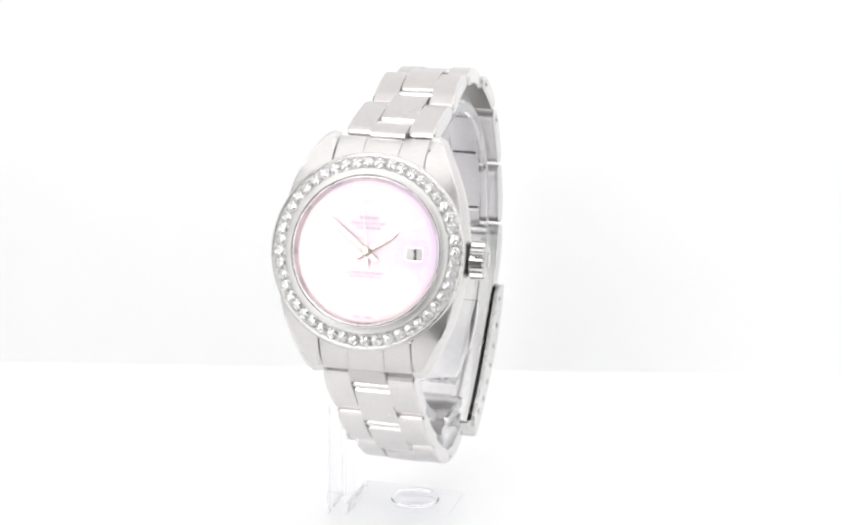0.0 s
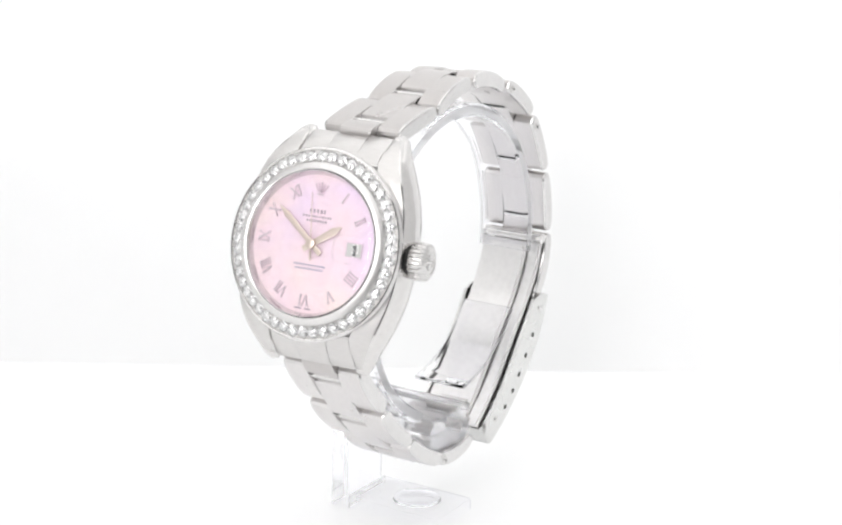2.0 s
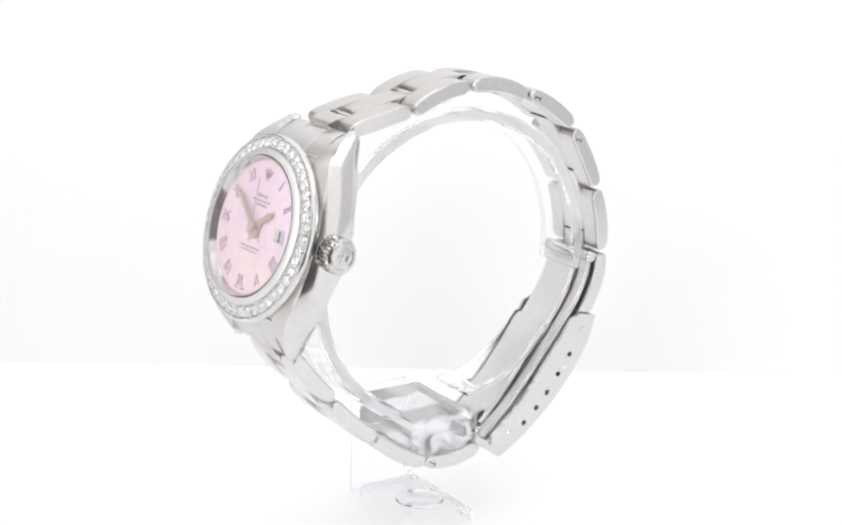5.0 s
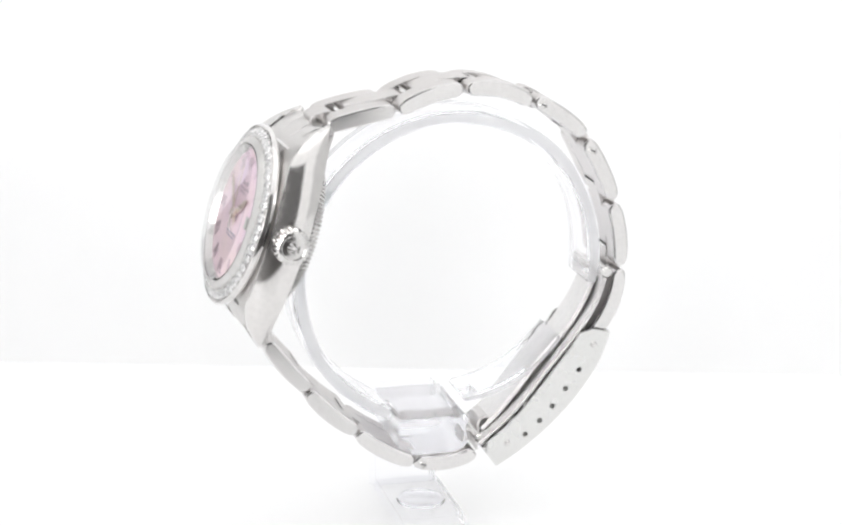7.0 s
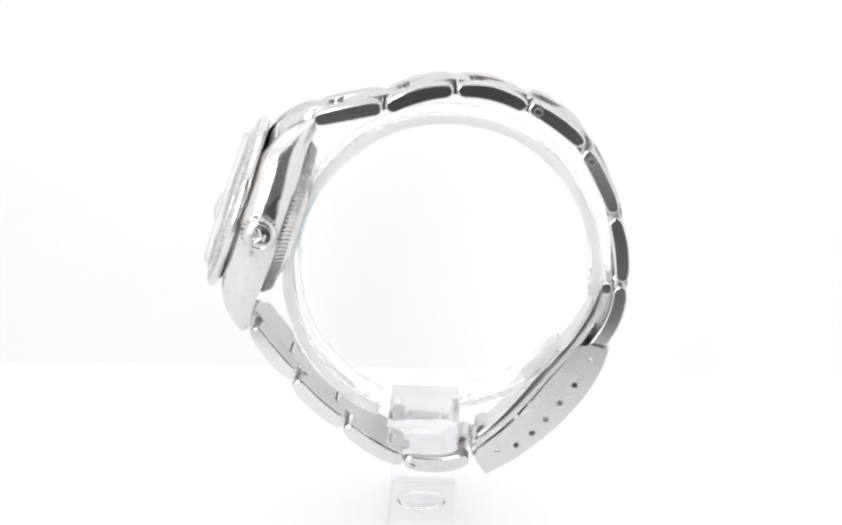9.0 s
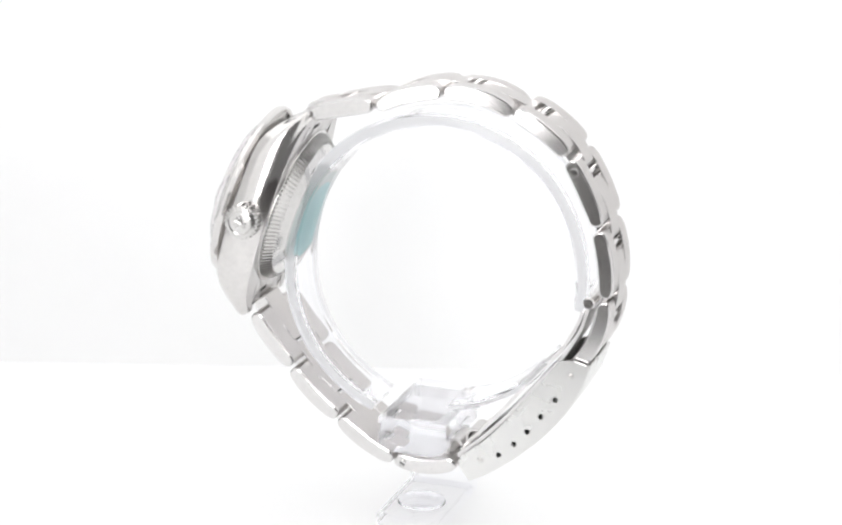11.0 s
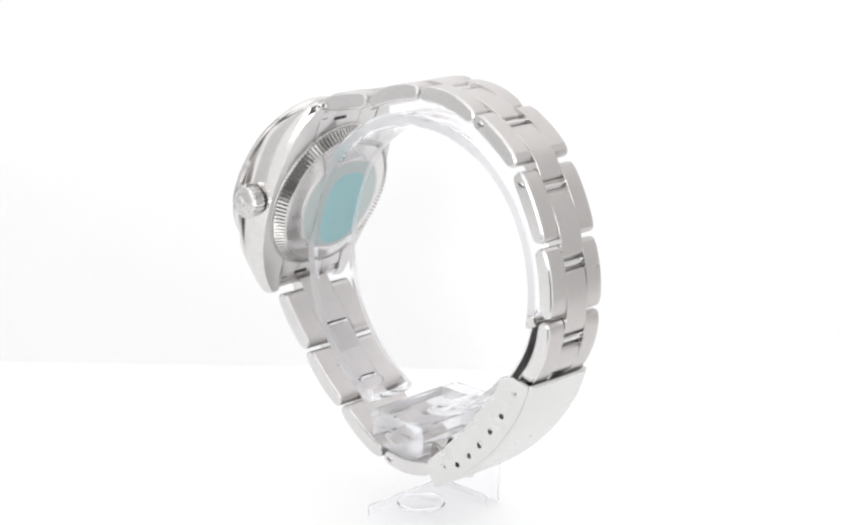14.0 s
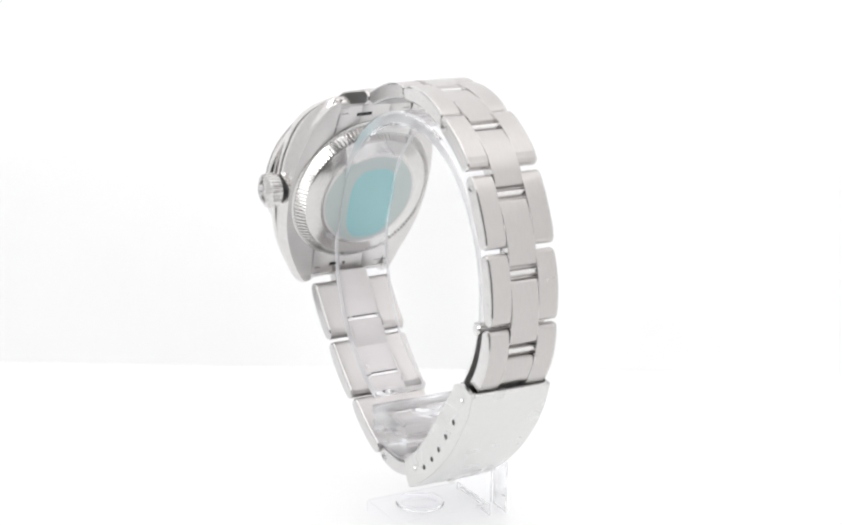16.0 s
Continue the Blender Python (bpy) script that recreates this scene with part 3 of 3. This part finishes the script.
def build_case_back():
    bm = bmesh.new()
    turned(bm, [(11.85, -6.6), (11.85, -7.0), (11.7, -7.1), (11.35, -7.15), (10.35, -8.45), (10.1, -8.6), (8.3, -9.2), (8.0, -9.34), (0.3, -9.34)], 120)
    back = head_part("case_back", bm, M_CROWN, label="polished steel screw-on case back with a notched rim", lift=-0.6)
    # notched rim: teeth standing up from the sloping ring
    bm = bmesh.new()
    block(bm, -0.82, 0.82, -0.17, 0.17, -0.2, 0.2, 0.05)
    first = None
    for k in range(110):
        t = 2 * math.pi * k / 110
        place = Matrix.Rotation(t, 4, "Z") @ Matrix.Translation((10.93 * MM, 0, -7.9 * MM)) @ Matrix.Rotation(radians(-52), 4, "Y")
        if first is None:
            first = part("tooth", bm, M_CROWN, back, smooth=False)
            first.matrix_basis = place
        else:
            again(first, place)
    bm = bmesh.new()
    turned(bm, [(7.85, -9.32), (7.85, -9.38), (7.7, -9.41), (0.2, -9.41)], 72)
    head_part("back_disc", bm, M_SATIN, parent=back, label="flat satin disc of the case back")
    bm = bmesh.new()
    turned(bm, [(7.5, -9.415), (7.5, -9.44), (7.4, -9.455), (0.2, -9.455)], 72)
    head_part("film", bm, M_FILM, parent=back, label="pale cloudy protective film over the disc")
    bm = bmesh.new()
    rings = []
    for k, z in ((1.0, -9.46), (0.985, -9.49), (0.2, -9.5)):
        ring = []
        for i in range(48):
            t = 2 * math.pi * i / 48
            c, s = math.cos(t), math.sin(t)
            q = (abs(c) ** 3 + abs(s) ** 3) ** (-1 / 3)
            ring.append((-0.4 + 3.9 * k * c * q, -0.9 + 6.0 * k * s * q, z))
        rings.append(ring)
    loft(bm, rings)
    st = head_part("sticker", bm, M_TEAL, parent=back, label="teal protective film on the case back")
    return back


build_case_back()


# ---- the bracelet
def stadium(a, m, b, h, nl=7, ne=6, blunt=0.9):
    """The outline of a link seen from the side: a bent bar with round ends. Outer side first."""
    pts = arc3(a, m, b, nl)
    # the normals look away from the wrist
    mid = pts[len(pts) // 2]
    centre = Vector((3.5, 40.0))
    sgn = 1 if (mid[0] - centre).dot(mid[1]) > 0 else -1
    pts = [(p, e * sgn) for p, e in pts]
    d0 = (pts[1][0] - pts[0][0]).normalized()
    d1 = (pts[-1][0] - pts[-2][0]).normalized()
    pts[0] = (pts[0][0] + d0 * h * blunt, pts[0][1])
    pts[-1] = (pts[-1][0] - d1 * h * blunt, pts[-1][1])
    out = [p + e * h * (0.74 + 0.22 * math.sin(math.pi * i / nl)) for i, (p, e) in enumerate(pts)]
    p, e = pts[-1]
    for i in range(1, ne):
        t = math.pi * i / ne
        out.append(p + e * h * (0.74 if t < math.pi / 2 else 1.0) * math.cos(t) + d1 * h * blunt * math.sin(t))
    out += [p - e * h for p, e in reversed(pts)]
    p, e = pts[0]
    for i in range(1, ne):
        t = math.pi * i / ne
        out.append(p - e * h * (1.0 if t < math.pi / 2 else 0.74) * math.cos(t) - d0 * h * blunt * math.sin(t))
    return out


def bar(bm, outline, y0, y1, bev=0.28, s0=True, s1=True):
    """The outline drawn from y0 to y1, with rounded rims; polished ends, brushed round."""
    n = len(outline)
    nor = []
    for i in range(n):
        d = (outline[(i + 1) % n] - outline[i - 1]).normalized()
        e = Vector((d.y, -d.x))
        nor.append(e)
    area = sum(outline[i - 1].x * outline[i].y - outline[i].x * outline[i - 1].y for i in range(n))
    if area < 0:
        nor = [-e for e in nor]
    def ring(y, ins):
        return [(p.x - e.x * ins, y, p.y - e.y * ins) for p, e in zip(outline, nor)]
    a, b = (bev if s0 else 0.03), (bev if s1 else 0.03)
    loft(bm, [ring(y0, a), ring(y0 + a * 0.3, a * 0.3), ring(y0 + a, 0), ring(y1 - b, 0), ring(y1 - b * 0.3, b * 0.3), ring(y1, b)], mats=[1, 1, 0, 1, 1])
    for f in bm.faces:
        if abs(f.calc_center_median().y - y0) < 0.02 or abs(f.calc_center_median().y - y1) < 0.02:
            f.material_index = 1


def inside(bm):
    """The faces that lie against the wrist get a smoother steel, paler to lift their shade."""
    bm.normal_update()
    for f in bm.faces:
        c = f.calc_center_median()
        d = Vector((3.5 - c.x, 0, 40.0 - c.z)).normalized()
        if f.material_index == 0 and d.dot(f.normal) > 0.6:
            f.material_index = 2


def build_link(a, m, b, half, nxt=None, off=0.0, roll=0.0, yaw=0.0, h=1.18, label="brushed steel bracelet link with polished sides"):
    """Two outer pieces, with the centre piece set towards the next link between them."""
    out = stadium(a, m, b, h)
    cw = half * 0.40
    bm = bmesh.new()
    bar(bm, out, -half, -cw - 0.025, s1=False)
    bar(bm, out, cw + 0.025, half, s0=False)
    # the plate that joins them under the slot
    arc = arc3(a, m, b, 24)
    inward = 1 if (Vector((3.5, 40.0)) - arc[12][0]).dot(arc[12][1]) > 0 else -1
    low = [p + e * inward * h * 0.28 for p, e in arc]
    last = 11 if nxt else 23
    bar(bm, stadium(low[2], low[last // 2 + 1], low[last], 0.3), -cw - 0.1, cw + 0.1, bev=0.03)
    deep = [p + e * inward * (h - 0.33) for p, e in arc]
    bar(bm, stadium(deep[1], deep[6], deep[11], 0.3, blunt=0.2), -cw - 0.1, cw + 0.1, bev=0.03)
    inside(bm)
    hinge = Matrix.Translation((m[0] * MM, -half * MM, m[1] * MM))
    link = part("link", bm, [M_BRUSHED, M_SIDE, M_INNER], watch, label, m=Matrix.Translation((0, off * MM, -0.28 * off * MM)) @ hinge @ Matrix.Rotation(radians(yaw), 4, "Z") @ Matrix.Rotation(radians(-roll), 4, "X") @ hinge.inverted(), sharp=18)
    # the centre piece: from a quarter along this link to a quarter along the next
    pts = [p for p, e in arc3(a, m, b, 24)]
    line = pts[9:] + [p for p, e in arc3(*nxt, 24)][1:6] if nxt else pts[9:20]
    ca, cm, cb = line[0], line[len(line) // 2], line[-1]
    bm = bmesh.new()
    bar(bm, stadium(ca, cm, cb, h * 0.985, blunt=0.35), -cw, cw, bev=0.05)
    inside(bm)
    part("centre_piece", bm, [M_BRUSHED, M_SIDE, M_INNER], link, sharp=18)
    # a dark bar painted as the shade of the narrow slot on the inner face of the centre piece
    mid, e = arc[18]
    face = mid + e * inward * h * 0.985
    run = (arc[19][0] - arc[17][0]).normalized()
    n_in = e * inward
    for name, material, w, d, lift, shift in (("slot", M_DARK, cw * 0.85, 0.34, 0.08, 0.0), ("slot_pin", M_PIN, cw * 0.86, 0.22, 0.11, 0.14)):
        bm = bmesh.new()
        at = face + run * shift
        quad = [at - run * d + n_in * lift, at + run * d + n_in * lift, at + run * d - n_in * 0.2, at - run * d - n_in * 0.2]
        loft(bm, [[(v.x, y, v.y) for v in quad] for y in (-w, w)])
        part(name, bm, material, link, "dark bar as the shade of a narrow slot in the inner face" if name == "slot" else "bright pin in the slot", smooth=False)
    bm = bmesh.new()
    q = arc[7][0] - arc[7][1] * inward * 0.25
    rod(bm, (q.x, -half * 0.9, q.y), (q.x, half * 0.9, q.y), 0.5, 14)
    part("link_pin", bm, M_PIN, link, "thin steel pin through the link")
    return link


TOP = [((-14.89, 61.04), (-9.89, 62.06), (-5.29, 63.07), 6.15, 0.3, 0.4), ((-4.85, 62.79), (-0.12, 64.71), (4.60, 65.57), 5.85, 0.2, 1.0, 2.0),
       ((4.97, 65.46), (9.86, 65.14), (14.81, 63.15), 5.4, 0.0, 1.6, 3.5), ((15.11, 63.49), (18.97, 61.16), (22.80, 58.13), 5.35, -0.2),
       ((23.14, 57.33), (25.4, 53.16), (27.65, 48.42), 5.25, -0.3), ((27.59, 47.77), (28.71, 42.70), (29.06, 38.29), 5.2, -0.35),
       ((28.94, 37.86), (27.75, 32.2), (24.95, 27.75), 5.3, -0.4)]
BOTTOM = [((-23.64, 30.43), (-20.95, 26.8), (-17.65, 23.14), 6.45, 0.45), ((-17.7, 22.5), (-14.35, 19.05), (-10.5, 15.95), 6.25, 0.45),
          ((-10.36, 15.61), (-6.51, 12.75), (-1.85, 10.37), 5.85, 0.3), ((-1.71, 10.29), (2.93, 9.79), (7.77, 10.87), 5.2)]
for row in (TOP, BOTTOM):
    for i, (a, m, b, half, *off) in enumerate(row):
        nxt = row[i + 1][:3] if i + 1 < len(row) else None
        build_link(a, m, b, half, nxt, *off)

# the end pieces' own centre pieces, which reach into the first links
for row in (TOP, BOTTOM):
    a, m, b, half = row[0][:4]
    pts = [p for p, e in arc3(a, m, b, 24)]
    start = pts[0] - (pts[3] - pts[0]).normalized() * 1.6
    bm = bmesh.new()
    bar(bm, stadium(start, pts[1], pts[5], 1.16, blunt=0.35), -half * 0.4, half * 0.4, bev=0.05)
    part("centre_piece", bm, [M_BRUSHED, M_SIDE], watch, m=Matrix.Translation((0, row[0][4] * MM, -0.28 * row[0][4] * MM)), sharp=18)

# screw heads in the side of the links that can be taken out
for x, z, half in ((-0.35, 9.87, 5.2), (16.3, 62.7, 5.55), (23.9, 55.8, 5.55), (28.6, 36.5, 5.55)):
    bm = bmesh.new()
    turned(bm, [(0.0, -0.3), (0.62, -0.3), (0.62, 0.05), (0.55, 0.10), (0.42, 0.10), (0.38, 0.02), (0.0, 0.02)], 20)
    bmesh.ops.remove_doubles(bm, verts=bm.verts, dist=0.002)
    o = part("screw_head", bm, M_PIN, watch, "round steel screw head in the link's side")
    o.matrix_basis = Matrix.Translation((x * MM, -half * MM, z * MM)) @ Matrix.Rotation(radians(90), 4, "X")
    bm = bmesh.new()
    block(bm, -0.5, 0.5, -0.09, 0.09, 0.02, 0.075)
    part("slot", bm, M_DARK, o, "dark bar as the shaded slot of the screw").matrix_basis = Matrix.Rotation(radians(-25), 4, "Z")


# ---- the folding clasp
OUTER = [(27.5, 28.5), (26.35, 25.0), (24.4, 21.45), (21.4, 17.6), (17.75, 14.05), (13.75, 10.95), (10.45, 9.05)]
INNER = [(23.3, 29.6), (21.4, 26.6), (18.9, 23.4), (16.4, 20.1), (13.7, 16.9), (11.0, 14.4), (8.1, 12.2)]


def along(pts, s):
    s = max(0.0, min(0.9999, s)) * (len(pts) - 1)
    i = int(s)
    p = [Vector(pts[max(0, min(len(pts) - 1, k))]) for k in (i - 1, i, i + 1, i + 2)]
    t = s - i
    return 0.5 * (2 * p[1] + (p[2] - p[0]) * t + (2 * p[0] - 5 * p[1] + 4 * p[2] - p[3]) * t * t + (3 * p[1] - p[0] - 3 * p[2] + p[3]) * t ** 3)


def skin(s, r):
    """A place on the clasp's side: s along it, r from its inner rim (0) to its outer face (1)."""
    return along(INNER, s).lerp(along(OUTER, s), r)


def build_clasp():
    W = 5.95
    bm = bmesh.new()
    # the outer plate, rounded over into the sides
    rings = []
    for i in range(25):
        s = i / 24
        ring = []
        for y, r in ((-W, 0.93), (-W + 0.06, 0.965), (-W + 0.22, 0.99), (-W + 0.6, 1.0), (0, 1.004), (W - 0.6, 1.0), (W - 0.22, 0.99), (W - 0.06, 0.965), (W, 0.93)):
            p = skin(s, r)
            ring.append((p.x, y, p.y))
        rings.append(ring)
    loft(bm, rings, caps=False, closed=False)
    cover = part("clasp_cover", bm, M_CLASP, watch, "smooth curved steel clasp cover with pin holes in its sides", m=Matrix.Translation((0, -0.5 * MM, 0.14 * MM)))
    sol = cover.modifiers.new("thickness", "SOLIDIFY")
    sol.thickness, sol.offset = 0.0005, -1.0
    # the sides, with five holes each
    holes = [(22.68, 23.20), (20.71, 20.36), (18.78, 17.92), (16.83, 15.71), (14.71, 13.82)]
    def find(x, z):
        best = min(((skin(i / 200, j / 40) - Vector((x, z))).length, i / 200, j / 40) for i in range(201) for j in range(41))
        return best[1], best[2]
    hs = [find(*h) for h in holes]
    for sign in (-1, 1):
        bm = bmesh.new()
        cuts = [0.0]
        w = 0.033
        for s, r in hs:
            cuts += [s - w, s + w]
        cuts.append(1.0)
        r_lo, r_hi = 0.18, 0.70
        def vert(s, r):
            # the side's corners are rounded off at both ends
            e = 0.0
            for end in (0.0, 1.0):
                d = abs(s - end)
                if d < 0.05:
                    e = max(e, 0.05 - d)
            lo = 0.0 + (0.30 * (e / 0.05) ** 2)
            p = skin(s, max(r, lo) if r < 0.5 else r)
            return bm.verts.new((p.x, sign * W, p.y))
        def quad(s0, s1, r0, r1, n=4, m=1):
            for k in range(n):
                a, b = s0 + (s1 - s0) * k / n, s0 + (s1 - s0) * (k + 1) / n
                for j in range(m):
                    c, d = r0 + (r1 - r0) * j / m, r0 + (r1 - r0) * (j + 1) / m
                    bm.faces.new((vert(a, c), vert(b, c), vert(b, d), vert(a, d)))
        for k in range(0, len(cuts) - 1):
            s0, s1 = cuts[k], cuts[k + 1]
            if k % 2 == 0:
                quad(s0, s1, 0.0, r_lo), quad(s0, s1, r_lo, r_hi, 4, 4), quad(s0, s1, r_hi, 0.95)
            else:
                s, r = hs[k // 2]
                quad(s0, s1, 0.0, r_lo), quad(s0, s1, r_hi, 0.95)
                c = skin(s, r)
                edge = []
                for i in range(16):
                    t = i / 16 * 4
                    q = int(t)
                    u = t - q
                    a, b = [(s0 + (s1 - s0) * u, r_lo), (s1, r_lo + (r_hi - r_lo) * u), (s1 - (s1 - s0) * u, r_hi), (s0, r_hi - (r_hi - r_lo) * u)][q]
                    edge.append(skin(a, b))
                for i in range(16):
                    j = (i + 1) % 16
                    p, q = edge[i], edge[j]
                    pi, qi = c + (p - c).normalized() * 0.42, c + (q - c).normalized() * 0.42
                    bm.faces.new([bm.verts.new((v.x, sign * W, v.y)) for v in (p, q, qi, pi)])
        bmesh.ops.remove_doubles(bm, verts=bm.verts, dist=0.01)
        fl = part("clasp_side", bm, M_CLASP, cover, "flat steel side of the clasp with a row of holes", smooth=False)
        sol = fl.modifiers.new("thickness", "SOLIDIFY")
        sol.thickness, sol.offset = 0.0005, 0.0
        for x, z in ((24.77, 26.92), (11.94, 12.66)):
            bm = bmesh.new()
            turned(bm, [(0.45, -0.2), (0.45, 0.12), (0.32, 0.30), (0.12, 0.36)], 16)
            rv = part("rivet", bm, M_PIN, cover, "small domed steel rivet")
            rv.matrix_basis = Matrix.Translation((x * MM, sign * (W + 0.18) * MM, z * MM)) @ Matrix.Rotation(radians(90 if sign < 0 else -90), 4, "X")
    bm = bmesh.new()
    e0, e1 = skin(0.995, 0.12), skin(0.995, 0.97)
    d = (e1 - e0).normalized()
    t = Vector((d.y, -d.x)) * 0.5
    loft(bm, [[(v.x, y, v.y) for v in (e0, e1, e1 - t, e0 - t)] for y in (-W + 0.2, W - 0.2)])
    part("end_wall", bm, M_CLASP, cover, smooth=False)
    bm = bmesh.new()
    p = skin(0.93, 1.0)
    bmesh.ops.create_uvsphere(bm, u_segments=16, v_segments=8, radius=0.75, matrix=Matrix.Translation((p.x, 0, p.y)) @ Matrix.Diagonal((0.5, 1, 0.5, 1)))
    part("emblem", bm, M_CLASP, cover, "small stamped emblem near the clasp's edge")
    return cover


build_clasp()


def strip(bm, pts, half, thick, n=24, lip=0.0):
    """A bent sheet along pts, with optional raised rims."""
    rings = []
    for i in range(n + 1):
        p = along(pts, i / n)
        q = along(pts, min(1, i / n + 0.01)) - along(pts, max(0, i / n - 0.01))
        q.normalize()
        e = Vector((-q.y, q.x)) * thick
        l = Vector((-q.y, q.x)) * (thick + lip)
        prof = [(-half, Vector((0, 0))), (half, Vector((0, 0))), (half, l), (half - 0.35, l), (half - 0.35, e), (-half + 0.35, e), (-half + 0.35, l), (-half, l)]
        rings.append([(p.x + o.x, y, p.y + o.y) for y, o in prof])
    loft(bm, rings)


bm = bmesh.new()
strip(bm, [(26.9, 37.0), (25.7, 33.0), (23.1, 28.6), (19.1, 23.6), (15.6, 19.2), (12.3, 15.6), (8.35, 12.1)], 5.1, -0.5, lip=0.3)
blade = part("clasp_blade", bm, M_BLADE, watch, "long bent steel blade folded inside the clasp", m=Matrix.Translation((0, -0.5 * MM, 0.14 * MM)))
bm = bmesh.new()
strip(bm, [(25.9, 36.2), (24.5, 32.6), (21.9, 28.3), (18.0, 24.0), (15.0, 20.0), (11.9, 16.3), (9.2, 13.6)], 3.0, -0.5, lip=0.35)
part("inner_blade", bm, M_BLADE, blade, "narrower polished inner blade")
bm = bmesh.new()
rod(bm, (26.7, -5.4, 37.5), (26.7, 4.9, 37.5), 0.85, 20)
part("hinge_pin", bm, M_PIN, blade, "round steel hinge pin of the blade")
bm = bmesh.new()
rod(bm, (8.6, -3.6, 12.6), (8.6, 3.6, 12.6), 0.75, 16)
part("hinge_pin", bm, M_PIN, blade, "round steel hinge pin of the blade")
bm = bmesh.new()
strip(bm, [(9.0, 12.4), (8.9, 14.6), (9.8, 15.3), (10.8, 14.4)], 2.2, 0.35)
part("catch", bm, M_SATIN, blade, "small bent steel catch")
bm = bmesh.new()
strip(bm, [(6.2, 11.0), (6.4, 13.2), (7.4, 13.5), (8.1, 12.2), (8.2, 10.6)], 2.6, 0.4)
part("catch", bm, M_SATIN, blade, "small bent steel catch")


# ---------------------------------------------------------------- the clear stand
stand = tagged(new("display_stand"), "clear acrylic watch stand with an open ring and a small foot", "stand")


def build_stand():
    c = Vector((4.0, 38.8))
    def ring_piece(name, t0, t1, half, label, r0, r1, thick):
        bm = bmesh.new()
        n = max(12, int(abs(t1 - t0) / 4))
        rings = []
        for i in range(n + 1):
            t = radians(t0 + (t1 - t0) * i / n)
            e = Vector((math.cos(t), math.sin(t)))
            ins = 0.35 if i in (0, n) else 0.0
            a = t0 + (t1 - t0) * i / n
            r = r0 + (r1 - r0) * smoothstep(0, 70, abs(a - t0)) + 0.7 * smoothstep(165, 215, a)
            prof = [(-half + 0.35, r - ins), (-half, r - 0.35), (-half, r - thick + 0.35), (-half + 0.35, r - thick + ins), (half - 0.35, r - thick + ins), (half, r - thick + 0.35), (half, r - 0.35), (half - 0.35, r - ins)]
            rings.append([(c.x + e.x * q, y, c.y + e.y * q) for y, q in prof])
        loft(bm, rings)
        bm.normal_update()
        for f in bm.faces:
            if abs(f.normal.y) > 0.3:
                f.material_index = 1 if abs(f.normal.y) > 0.8 else 0
        return part(name, bm, [M_ACRYLIC, M_EDGE], stand, label)
    obs = [ring_piece("ring", -8, 246, 4.2, "open clear acrylic ring that fills the bracelet", 22.2, 23.3, 2.0), ring_piece("ring_end", -34, -84, 4.2, "short clear acrylic end of the ring", 20.4, 20.4, 1.2)]
    bm = bmesh.new()
    # the bridge: one block with ledges and a bowed underside, reaching back past the bracelet
    rings = []
    for z, x0, x1, y0, y1 in ((11.3, -0.4, 2.6, -4.8, 9.2), (11.45, -2.0, 4.2, -5.1, 9.5), (11.9, -3.3, 5.5, -5.15, 9.6), (12.7, -4.1, 6.3, -5.1, 9.6), (14.35, -4.1, 6.3, -5.1, 9.6),
                              (14.5, -3.95, 6.15, -4.85, 9.6), (15.5, -3.95, 6.15, -4.85, 9.6), (15.65, -4.1, 6.3, -5.3, 9.6), (16.7, -4.1, 6.3, -5.3, 9.6), (16.95, -3.85, 6.05, -5.05, 9.35)):
        rings.append([(x0, y0, z), (x1, y0, z), (x1, y1, z), (x0, y1, z)])
    loft(bm, rings)
    obs.append(part("bridge", bm, M_BLOCK, stand, "clear acrylic block with ledges and a bowed underside"))
    bm = bmesh.new()
    block(bm, -4.1, 5.8, 9.7, 12.6, -0.3, 17.0, 0.3)
    obs.append(part("upright", bm, M_FOOT, stand, "clear acrylic upright behind the bracelet"))
    bm = bmesh.new()
    block(bm, -3.9, 5.9, -6.3, 9.6, -0.26, 2.0, 0.25)
    foot = part("foot", bm, M_FOOT, stand, "small flat clear acrylic foot")
    obs.append(foot)
    bm = bmesh.new()
    turned(bm, [(3.6, 2.03), (3.5, 2.3), (3.0, 2.4), (2.6, 2.15), (0.2, 2.1)], 48)
    o = part("round_boss", bm, M_FOOT, foot, "low round clear boss on the foot")
    o.matrix_basis = Matrix.Translation((0.9 * MM, 0.3 * MM, 0))
    obs.append(o)
    for o in obs:
        o.visible_shadow = False


build_stand()


# ---------------------------------------------------------------- what moves: both turn on the table together
def motions():
    rows = [(float(t), pose(0, 0, 0, 0, 0, START + RATE * t)) for t in range(17)]
    walk(watch, rows)
    walk(stand, rows)


motions()
